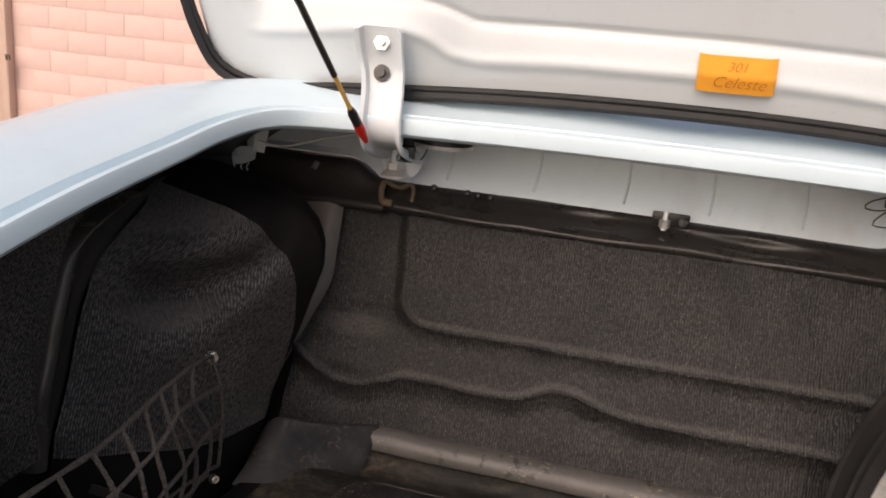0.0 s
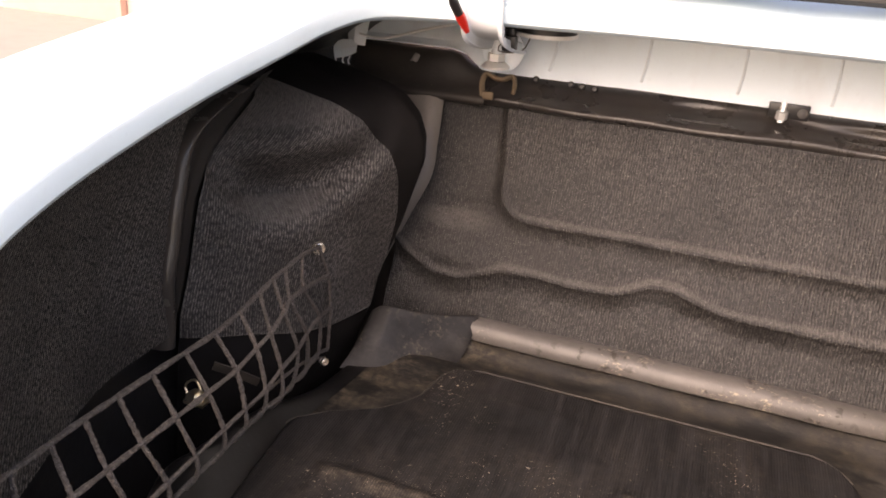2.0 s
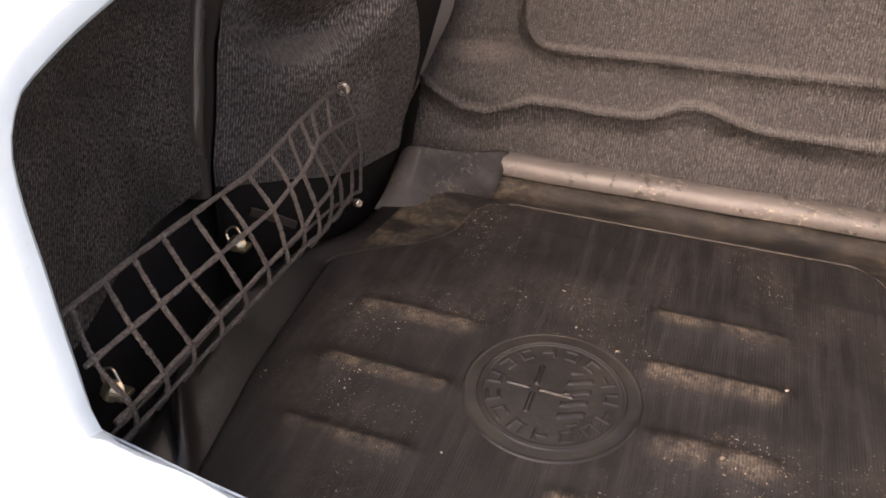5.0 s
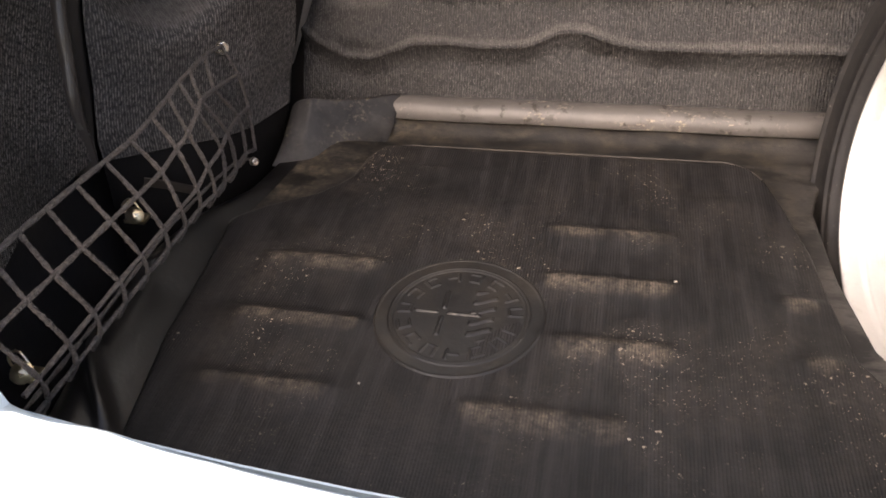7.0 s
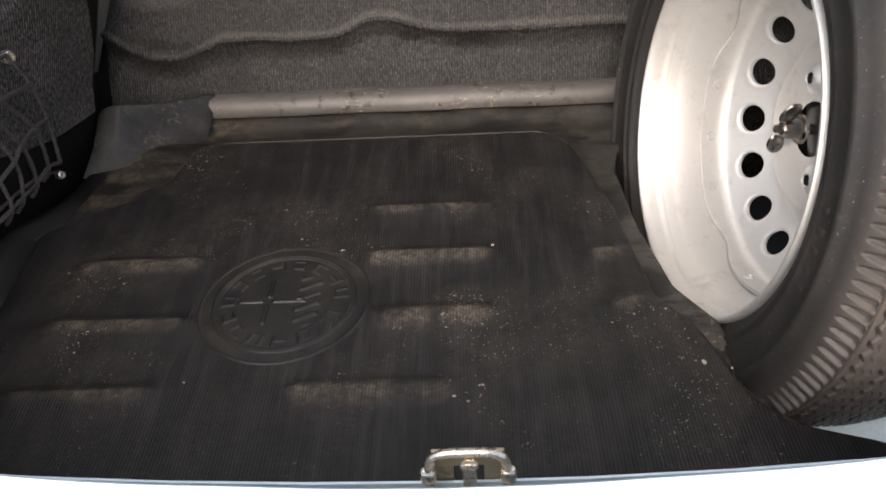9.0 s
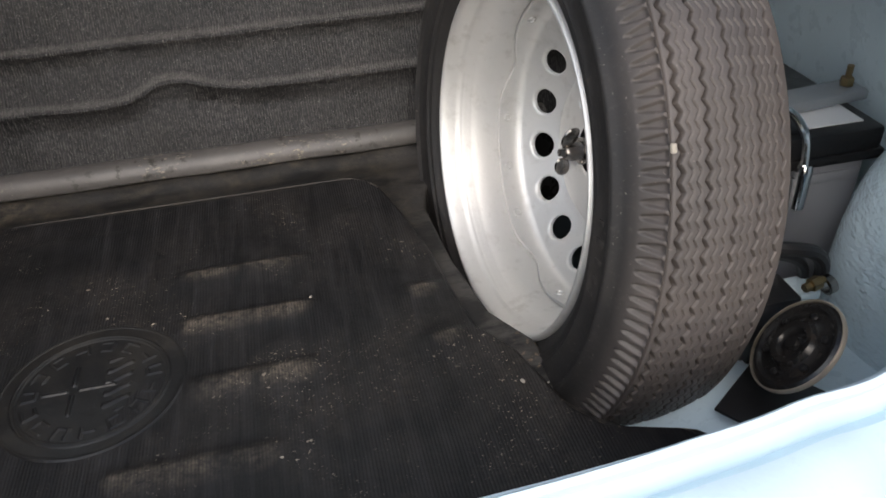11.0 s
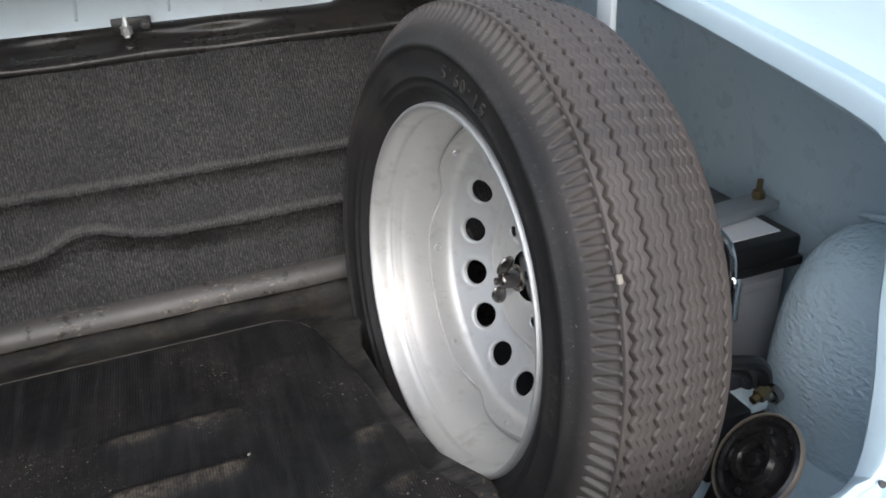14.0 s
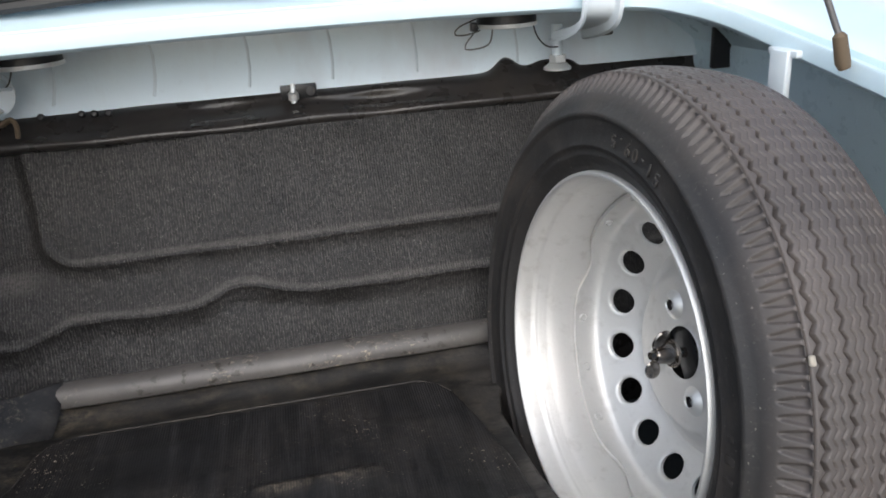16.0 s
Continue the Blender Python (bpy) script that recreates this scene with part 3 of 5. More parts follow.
# ---- boot floor: underlay and rubber mat ----
FLAP = Mat("scuffed_rubber", (0.0135, 0.0128, 0.0126), 0.6, 0, 0.4)
FLAP.tint(FLAP.ramp(FLAP.noise(26, 5, 0.7), 0.44, 0.66, 0.0, 0.85), (0.036, 0.033, 0.031))
FLAP.tint(FLAP.ramp(FLAP.noise(17, 4, 0.7), 0.54, 0.66, 0.0, 0.8), (0.0065, 0.0060, 0.0060))
FLAP.tint(FLAP.times(FLAP.ramp(FLAP.noise(110, 5, 0.75), 0.52, 0.66), FLAP.ramp(FLAP.noise(20, 3), 0.48, 0.6)), (0.10, 0.083, 0.060))
FLAP.gloss(FLAP.noise(40, 5), 0.4, 0.75).bump(FLAP.noise(45, 4), 0.0016, 0.6)
FLAP = FLAP.m


def edge(table):
    ys, xs = zip(*sorted(table))
    return lambda y: np.interp(y, ys, xs)


UL = edge([(0.06, -0.455), (0.16, -0.476), (0.36, -0.512), (0.5, -0.518), (0.6, -0.50), (0.72, -0.485), (0.81, -0.47)])
UR = edge([(0.06, 0.46), (0.13, 0.44), (0.155, 0.40), (0.168, 0.389), (0.179, 0.381), (0.186, 0.364), (0.194, 0.333), (0.20, 0.315), (0.23, 0.287), (0.266, 0.277), (0.334, 0.272), (0.395, 0.238), (0.497, 0.221), (0.63, 0.213), (0.68, 0.226), (0.74, 0.26), (0.81, 0.32)])


def underlay(U, Yv):
    a, b = UL(Yv), UR(Yv)
    s = np.clip(U / 0.95, 0, 1)
    X = a + (b - a) * s
    Z = -0.007 + 0.0012 * np.sin(40 * X) * np.sin(33 * Yv)
    right = np.clip(U - 0.95, 0, 1) / 0.05
    Z = Z - 0.05 * right ** 1.5
    X = X + 0.004 * right
    Z = Z + 0.010 * np.exp(-(((X + 0.44) / 0.05) ** 2 + ((Yv - 0.72) / 0.03) ** 2)) - 0.006 * smooth(0.735, 0.765, Yv) * (X > -0.37) + 0.012 * smooth(0.775, 0.806, Yv)
    return X, Yv, Z


def side_roll(U, Yv):
    """Vinyl that swells up beside the floor and drops into the pocket."""
    a = UL(Yv) + 0.006
    wide = 0.03 + 0.055 * smooth(0.60, 0.35, Yv)
    X = a - wide * np.sin(U * 1.9) / 0.946 + 0.012 * smooth(0.8, 1.0, U)
    fold = 0.016 * np.exp(-((Yv - 0.225 - 0.25 * (U - 0.3)) / 0.012) ** 2) * smooth(0.0, 0.15, U) + 0.008 * np.exp(-((Yv - 0.36 + 0.2 * (U - 0.5)) / 0.014) ** 2) * smooth(0.2, 0.5, U)
    Z = -0.006 + (0.030 * np.sin(np.pi * np.clip(U * 1.5, 0, 1)) + fold) * smooth(0.66, 0.45, Yv) - 0.13 * smooth(0.55, 1.0, U)
    return X, Yv, Z


FLAP_TOP = {c: edge([(u, q) for u, q in zip((0.0, 0.06, 0.14, 0.26, 0.5, 0.75, 1.0), col)]) for c, col in
            (("x", (-0.512, -0.508, -0.498, -0.479, -0.447, -0.412, -0.366)), ("y", (0.738, 0.741, 0.745, 0.747, 0.766, 0.792, 0.828)), ("z", (0.042, 0.051, 0.058, 0.0605, 0.050, 0.041, 0.0345)))}


def corner_flap(U, Vv):
    """A rubber flap that stands up from the floor in the corner and runs out over the cross member's end."""
    v, back = np.minimum(Vv, 1.0), np.clip(Vv - 1.0, 0, 1)
    xb, yb = -0.522 + 0.150 * U, 0.662 + 0.050 * U
    X = xb + (FLAP_TOP["x"](U) - xb) * v + 0.004 * np.sin(np.pi * v) * smooth(0.2, 0.0, U)
    Y = yb + (FLAP_TOP["y"](U) - yb) * v
    late = v ** (1.0 + 1.6 * smooth(0.3, 0.9, U))
    Z = -0.009 + (FLAP_TOP["z"](U) + 0.009) * late + 0.002 * np.sin(np.pi * v) * np.sin(7 * U + 1)
    return X - 0.01 * back, Y + 0.06 * back ** 0.7 * smooth(1.0, 0.7, U), Z - 0.16 * back - 0.004 * smooth(0.97, 1.0, U)


boot = thing("boot_underlay", "dusty black floor underlay in the boot, worn brown at its edges", "underlay", (0, 0.4, -0.02))
V, FC = grid(np.linspace(0, 1, 150), np.linspace(0.06, 0.812, 120), underlay)
raw("floor_sheet", V - np.array(boot.location), FC, UNDERLAY, boot)
V, FC = grid(np.linspace(0, 1, 40), np.linspace(0.06, 0.80, 90), side_roll)
raw("side_roll", V - np.array(boot.location), FC, BLACK_VINYL, boot, "smooth black vinyl swelling beside the floor")
V, FC = grid(np.linspace(0, 1, 50), np.concatenate([np.linspace(0, 1, 40), np.linspace(1.03, 1.4, 8)]), corner_flap)
raw("corner_flap", V - np.array(boot.location), FC, FLAP, boot, "scuffed grey-black rubber flap in the corner")

ML = edge([(0.06, -0.45), (0.16, -0.474), (0.30, -0.50), (0.45, -0.512), (0.505, -0.518), (0.52, -0.515), (0.55, -0.482), (0.583, -0.426), (0.61, -0.402), (0.636, -0.386), (0.69, -0.378), (0.712, -0.366), (0.722, -0.35), (0.727, -0.33)])
MR = edge([(0.06, 0.45), (0.13, 0.43), (0.16, 0.387), (0.178, 0.368), (0.19, 0.330), (0.2, 0.30), (0.23, 0.277), (0.266, 0.266), (0.32, 0.25), (0.37, 0.218), (0.45, 0.207), (0.53, 0.199), (0.62, 0.18), (0.68, 0.165), (0.71, 0.148), (0.727, 0.12)])
BARS = [(-0.44, -0.283, 0.449), (-0.446, -0.281, 0.349), (-0.44, -0.282, 0.252), (-0.111, 0.053, 0.545), (-0.107, 0.051, 0.452), (-0.09, 0.046, 0.352),
        (-0.165, 0.003, 0.250), (0.147, 0.195, 0.445), (0.16, 0.207, 0.359), (-0.31, -0.17, 0.664), (0.06, 0.154, 0.628), (-0.19, -0.13, 0.592)]


def mat_height(X, Y):
    Z = 0.0025 + 0.0015 * np.sin(9 * X + 2) * np.sin(7 * Y)
    for a, b, y in BARS:
        tall = 0.0024 if y > 0.56 else 0.004 if a == -0.165 else 0.006
        dy = (Y - y) / np.where(Y > y, 0.010, 0.026)
        Z = Z + tall * np.exp(-dy ** 2) * smooth(a - 0.016, a + 0.024, X) * smooth(b + 0.016, b - 0.024, X)
    return Z


def mat(U, Yv):
    a, b = ML(Yv), MR(Yv)
    X = a + (b - a) * U
    drop = np.minimum(smooth(0, 0.006, U), smooth(1, 0.994, U)) * smooth(0.727, 0.722, Yv)
    return X, Yv, mat_height(X, Yv) * drop - 0.006 * (1 - drop)


rubber = thing("rubber_mat", "black fine-ribbed rubber boot mat, dusty over the pressed ribs", "mat", (0, 0.4, 0.0))
V, FC = grid(np.linspace(0, 1, 260), np.linspace(0.06, 0.727, 220), mat)
raw("sheet", V - np.array(rubber.location), FC, RUBBER_MAT, rubber)

bead = [(float(ML(y)) + 0.001, y, 0.001) for y in np.linspace(0.506, 0.727, 20)] + [(x, 0.7275, 0.0012) for x in np.linspace(-0.31, 0.10, 14)] + [(float(MR(y)) - 0.001, y, 0.001) for y in np.linspace(0.727, 0.69, 4)]
here(rubber, "edge_bead", tube(spline(bead, 240), 0.0012, 6), plain_rubber("scuffed_mat_edge", (0.040, 0.036, 0.033), 0.6, 0.6), "scuffed lighter edge of the mat")

# round moulded badge
EX, EY, ER = -0.1835, 0.3773, 0.0946
rr, aa = np.linspace(0.0, ER, 90), np.linspace(0, 2 * np.pi, 361)


def badge(R, A):
    h = 0.0009 * smooth(ER, ER - 0.002, R) - 0.0003 + 0.0008 * np.exp(-((R - ER + 0.003) / 0.0010) ** 2)
    h = h + 0.0019 * (np.exp(-((R - 0.0765) / 0.0009) ** 2) + 0.8 * np.exp(-((R - 0.0735) / 0.0008) ** 2))
    slot = A * 15 / (2 * np.pi)
    k, w = np.floor(slot), np.mod(slot, 1)
    kind = np.mod(k * 5 + np.floor(k / 4), 4)
    line = lambda q, c, wide: smooth(wide, 0.6 * wide, np.abs(q - c))
    span = smooth(0.14, 0.18, w) * smooth(0.70, 0.66, w)
    bars = np.maximum(line(w, 0.18, 0.06) * (kind != 2), line(w, 0.66, 0.06) * (kind % 2 == 0))
    rungs = np.maximum(line(R, 0.0545, 0.0013) * (kind != 1), np.maximum(line(R, 0.0670, 0.0013) * (kind > 1), line(R, 0.0607, 0.0013) * (kind == 1))) * span
    h = h + 0.0013 * smooth(0.0530, 0.0540, R) * smooth(0.0690, 0.0680, R) * np.maximum(bars, rungs)
    x, y = R * np.cos(A), R * np.sin(A)
    inside = smooth(0.050, 0.048, R)
    plus = np.maximum(smooth(0.0026, 0.0014, np.abs(y)) * smooth(0.042, 0.040, np.abs(x + 0.018)) * smooth(0.004, 0.007, np.abs(x + 0.018)), smooth(0.0026, 0.0014, np.abs(x + 0.018)) * smooth(0.036, 0.034, np.abs(y)) * smooth(0.005, 0.008, np.abs(y)))
    coil = smooth(0.72, 0.93, np.abs(np.sin(y * 190 + 0.9 * np.sin(x * 120)))) * smooth(0.012, 0.014, x) * smooth(0.040, 0.036, x) * smooth(0.040, 0.038, np.abs(y))
    h = h + 0.0016 * inside * (plus + 0.9 * coil)
    X, Y = EX + x, EY + y
    return X, Y, mat_height(X, Y) * smooth(ER - 0.03, ER, R) + 0.0025 * smooth(ER, ER - 0.03, R) + h


V, FC = grid(rr, aa, badge)
raw("badge", V - np.array(rubber.location), FC, plain_rubber("smooth_black_rubber", (0.011, 0.0105, 0.0105), 0.33, 0.3), rubber, "round raised badge moulded into the mat")


# ---- nearside lining, wheel arch and cargo net ----
LINING_END = edge([(0.08, 0.484), (0.17, 0.490), (0.227, 0.508), (0.293, 0.531), (0.33, 0.549), (0.36, 0.585), (0.40, 0.64)])


def lining(U, Vv):
    Y = 0.09 + (LINING_END(0.103 + 0.30 * Vv) - 0.09) * U
    X = -0.575 - 0.088 * smooth(0.0, 0.8, U) - 0.01 * np.sin(3 * Vv)
    top = 0.385 + 0.065 * U
    Z = 0.108 - 0.006 * U + (top - 0.108) * Vv
    return X + 0.03 * Vv ** 6 + 0.001 * np.sin(40 * Y) * np.sin(30 * Z), Y, Z


us, vs_ = np.linspace(0, 1, 40), np.linspace(0, 1, 40)
V, FC = grid(us, vs_, lining)
raw("side_lining", V - np.array(car.location), FC, LINING_CARPET, car, "black ribbed lining of the nearside wing", V[:, 1:] @ np.array([[0.8, 0.6], [-0.6, 0.8]]))
here(car, "wing_cavity_lining", sheet([[(x - 0.06 * smooth(0.1, 0.5, y) * (x < -0.58), y, z) for y in (0.1, 0.2, 0.3, 0.4, 0.5, 0.62)] for x, z in ((-0.66, 0.16), (-0.65, 0.09), (-0.64, 0.02), (-0.625, -0.08), (-0.60, -0.115), (-0.50, -0.125), (-0.47, -0.1))]), BLACK, "black lined pocket beside the boot floor")
# rounded fold between the lining and the arch
CREST = [(0.482, 0.085), (0.487, 0.115), (0.492, 0.17), (0.511, 0.227), (0.519, 0.255), (0.533, 0.293), (0.546, 0.326), (0.562, 0.341), (0.590, 0.355), (0.628, 0.367), (0.680, 0.380)]
BORDER = [(0.490, 0.085), (0.504, 0.118), (0.530, 0.176), (0.549, 0.235), (0.560, 0.262), (0.592, 0.304), (0.614, 0.321), (0.637, 0.335), (0.665, 0.350), (0.697, 0.368), (0.745, 0.390)]
rows = []
for c, b in zip(spline([(-0.660, y, z) for y, z in CREST], 60), spline([(-0.668, y, z) for y, z in BORDER], 60)):
    row = [c + Vector((-0.035, -0.013, 0)), c + Vector((-0.013, -0.0110, 0)), c + Vector((-0.0055, -0.0080, 0)), c + Vector((-0.0014, -0.004, 0)), c, c + Vector((-0.0012, 0.004, 0)), c + Vector((-0.0050, 0.0085, 0))]
    row += [row[-1].lerp(b, f) + Vector((-0.006 * math.sin(math.pi * f), 0, 0)) for f in (0.3, 0.6, 0.85)] + [b + Vector((-0.002, 0.002, 0)), b + Vector((-0.02, 0.03, 0))]
    rows.append(row)
here(car, "arch_piping", loft([r[:7] for r in rows]), plain_rubber("shiny_black_vinyl", (0.048, 0.042, 0.038), 0.25, 0.1), "shiny dark vinyl piping along the wheel arch", 170)
here(car, "arch_band", loft([r[6:] for r in rows]), plain_rubber("soft_brown_black_vinyl", (0.019, 0.0168, 0.0155), 0.5, 0.1), "black vinyl band between the piping and the arch carpet", 170)

AL = edge([(-0.1, 0.47), (0.0, 0.485), (0.118, 0.504), (0.176, 0.530), (0.235, 0.549), (0.262, 0.560), (0.304, 0.592), (0.335, 0.637), (0.368, 0.697), (0.40, 0.755)])
AXR = edge([(-0.1, -0.55), (-0.03, -0.535), (0.03, -0.52), (0.083, -0.518), (0.18, -0.49), (0.27, -0.463), (0.30, -0.464), (0.33, -0.475), (0.355, -0.498), (0.372, -0.53), (0.39, -0.57), (0.40, -0.6)])
AYR = edge([(-0.1, 0.70), (0.0, 0.735), (0.083, 0.77), (0.18, 0.80), (0.30, 0.805), (0.40, 0.80)])


def arch(S, Zv):
    xl, yl, xr, yr = -0.665 + 0 * Zv, AL(Zv), AXR(Zv), AYR(Zv)
    s = np.minimum(S, 1.0)
    X, Y = xl + (xr - xl) * s, yl + (yr - yl) * s
    low = smooth(0.16, 0.0, Zv) * np.sin(np.pi * np.clip(s, 0, 1) ** 0.7)
    bulge = 0.026 * np.exp(-(((s - 0.42) / 0.33) ** 2 + ((Zv - 0.340) / 0.045) ** 2)) + 0.028 * low + 0.018 * np.sin(np.pi * s)
    bulge = bulge - 0.056 * np.exp(-(((s - 0.36) / 0.30) ** 2 + ((Zv - 0.246 - 0.40 * (s - 0.37) ** 2) / np.where(Zv > 0.246 + 0.40 * (s - 0.37) ** 2, 0.050, 0.022)) ** 2))
    X, Y = X + 0.85 * bulge, Y - 0.5 * bulge
    back = np.clip(S - 1, 0, 1)
    X, Y = X - 0.10 * back, Y + 0.08 * np.sin(np.minimum(back * 6, 1.57)) * 0.6 + 0.06 * back
    X = X - 0.08 * smooth(0.36, 0.41, Zv)
    return X, Y, Zv


# how far across the ribs run before the smooth dull black edge
RIB_END = edge([(-0.1, 1.0), (0.12, 1.0), (0.20, 0.94), (0.25, 0.88), (0.30, 0.79), (0.342, 0.63), (0.362, 0.46), (0.378, 0.22), (0.386, 0.06), (0.392, 0.0), (0.405, 0.0)])
zg = np.linspace(-0.1, 0.405, 110)
DULL_BLACK = plain_rubber("dull_brown_black", (0.0068, 0.0059, 0.0056), 0.7, 0.02)
DULL_BLACK.node_tree.nodes["Principled BSDF"].inputs["Specular IOR Level"].default_value = 0.12
HEM = edge([(0.0, 0.090), (0.3, 0.079), (0.5, 0.065), (0.7, 0.055), (1.0, 0.048), (1.5, 0.045)])
for name, material, us, reach, label in (("wheel_arch_carpet", ARCH_CARPET, np.linspace(0, 1, 80), lambda U, Z: U * RIB_END(Z), "black ribbed carpet over the nearside wheel arch"),
                                        ("arch_plain_edge", DULL_BLACK, np.linspace(0, 1, 40), lambda U, Z: RIB_END(Z) + (1.5 - RIB_END(Z)) * U, "smooth dull black edge of the arch carpet")):
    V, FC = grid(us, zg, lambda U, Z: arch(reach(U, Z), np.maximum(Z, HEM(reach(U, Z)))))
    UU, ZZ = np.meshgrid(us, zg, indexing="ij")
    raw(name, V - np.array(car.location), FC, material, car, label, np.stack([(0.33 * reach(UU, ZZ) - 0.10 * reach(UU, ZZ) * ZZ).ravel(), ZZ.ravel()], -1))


V, FC = grid(np.linspace(0, 1.5, 90), np.linspace(0, 1, 24), lambda S, T: arch(S, HEM(S) - (HEM(S) + 0.1) * T) - np.array([0.004, -0.004, 0]).reshape(3, 1, 1))
raw("arch_skirt", V - np.array(car.location), FC, DULL_BLACK, car, "smooth black vinyl below the arch carpet's hem")
strap = thing("strap", "worn brown strap under the hem of the arch carpet", "strap", (-0.6, 0.53, 0.05))
here(strap, "band", sheet([[p, p + Vector((-0.002, 0, -0.007)), p + Vector((-0.006, 0.001, -0.013))] for p in spline([(-0.617, 0.504, 0.066), (-0.594, 0.515, 0.056), (-0.566, 0.527, 0.042)], 12)], 0.002), STRAP, "worn brown webbing")

# cargo net: four long cords and many cross cords between two edges
NET_Y = [[0.114, 0.143, 0.181, 0.217, 0.256, 0.300, 0.348, 0.395, 0.441, 0.485, 0.519, 0.552, 0.602, 0.655],
         [0.112, 0.121, 0.165, 0.202, 0.243, 0.288, 0.336, 0.383, 0.421, 0.449, 0.490, 0.516, 0.572, 0.661],
         [0.112, 0.132, 0.174, 0.213, 0.257, 0.298, 0.343, 0.381, 0.420, 0.453, 0.503, 0.540, 0.600, 0.660],
         [0.112, 0.132, 0.174, 0.213, 0.258, 0.302, 0.345, 0.384, 0.420, 0.452, 0.492, 0.544, 0.598, 0.640]]
NET_X = [edge([(0.1, -0.530), (0.45, -0.530), (0.52, -0.537), (0.60, -0.545), (0.655, -0.551)]), edge([(0.1, -0.497), (0.45, -0.497), (0.49, -0.505), (0.515, -0.512), (0.57, -0.526), (0.66, -0.540)]),
         edge([(0.1, -0.487), (0.45, -0.487), (0.50, -0.495), (0.54, -0.505), (0.60, -0.520), (0.66, -0.536)]), edge([(0.1, -0.491), (0.42, -0.491), (0.45, -0.487), (0.49, -0.497), (0.54, -0.508), (0.60, -0.522), (0.64, -0.530)])]
NET_Z = [edge([(0.1, 0.200), (0.22, 0.199), (0.30, 0.194), (0.40, 0.187), (0.45, 0.191), (0.52, 0.194), (0.60, 0.191), (0.655, 0.180)]), edge([(0.1, 0.174), (0.2, 0.168), (0.34, 0.160), (0.38, 0.158), (0.45, 0.168), (0.515, 0.174), (0.57, 0.160), (0.66, 0.137)]),
         edge([(0.1, 0.114), (0.42, 0.114), (0.453, 0.121), (0.503, 0.116), (0.54, 0.116), (0.60, 0.106), (0.66, 0.087)]), edge([(0.1, 0.086), (0.45, 0.086), (0.49, 0.075), (0.544, 0.061), (0.60, 0.050), (0.64, 0.032)])]


def net_point(k, v):
    """Where cross cord k meets long cord v, counted from the rear and from the top."""
    y = NET_Y[v][k]
    return Vector((float(NET_X[v](y)), y, float(NET_Z[v](y))))


net = thing("cargo_net", "grey-brown elastic cargo net stretched across the side pocket", "cargo net", (-0.52, 0.4, 0.02))


def cord(points, r, seed):
    jig = random.Random(seed)
    pts = spline(points, 60)
    return tube(pts, [r * jig.uniform(0.8, 1.25) for _ in pts], 7)


for v in range(4):
    here(net, "long_cord", cord([net_point(k, v) for k in range(14)], 0.0027 if v < 2 else 0.0022, v), CORD)
for k in range(1, 14):
    last = net_point(k, 3)
    here(net, "cross_cord", cord([net_point(k, v) for v in range(4)] + ([last + Vector((-0.012, -0.004, -0.018))] if k < 13 else []), 0.0024, 10 + k), CORD)
hem = [Vector((-0.515, 0.11, 0.075)), Vector((-0.518, 0.25, 0.072)), Vector((-0.515, 0.37, 0.080)), Vector((-0.520, 0.47, 0.070)), Vector((-0.532, 0.58, 0.045)), Vector((-0.530, 0.625, 0.026))]
here(net, "hem_cord", cord(hem, 0.0020, 40), CORD)


def snap(name, at, n, parent, r=0.009):
    m = Matrix.Translation(at) @ Vector(n).to_track_quat("Z", "Y").to_matrix().to_4x4()
    return here(parent, name, turned([(0.0001, 0.006), (r * 0.3, 0.006), (r * 0.38, 0.0035), (r * 0.6, 0.003), (r * 0.72, 0.0052), (r * 0.9, 0.0045), (r, 0.001), (r, -0.002), (0.0001, -0.002)], 20, m), DIRTY_PLATE, "dull bright press stud")


snap("press_stud", (-0.554, 0.660, 0.175), (0.85, -0.5, 0.1), net)
snap("press_stud", (-0.526, 0.622, 0.024), (0.85, -0.5, 0.2), net, 0.0058)


def toggle(at):
    t = thing("toggle_clip", "small bright metal toggle clip in the side pocket", "clip", at, "pocket clips")
    here(t, "base", box((0.03, 0.02, 0.006), (at[0], at[1], at[2]), 0.002), GOLD)
    here(t, "knob", turned([(0.0001, 0.022), (0.006, 0.02), (0.012, 0.014), (0.007, 0.008), (0.007, 0.0), (0.0001, 0.0)], 14, Matrix.Translation(at) @ pose(0, 0, 0, 35, 20, 0)), GOLD)
    here(t, "wire_loop", tube(spline([(at[0] - 0.012, at[1], at[2]), (at[0] - 0.02, at[1] + 0.005, at[2] + 0.015), (at[0] - 0.006, at[1] + 0.008, at[2] + 0.024), (at[0] + 0.01, at[1], at[2] + 0.006)], 14), 0.0015, 6), GOLD)
    return t


toggle((-0.632, 0.483, 0.015))
toggle((-0.600, 0.211, 0.016))


# ---- spare wheel ----
WC, WN = Vector((0.282, 0.487, 0.134)), Vector((0.9886, 0.0952, -0.1167))
wz = WN.normalized()
wx = Vector((-0.0958, 0.9954, 0)).normalized()
wy = wz.cross(wx).normalized()
WM = Matrix((wx, wy, wz)).transposed().to_4x4()
WM.translation = WC
wheel = thing("spare_wheel", "spare wheel with a silver steel rim and worn crossply tyre", "spare wheel")
wheel.matrix_world = WM

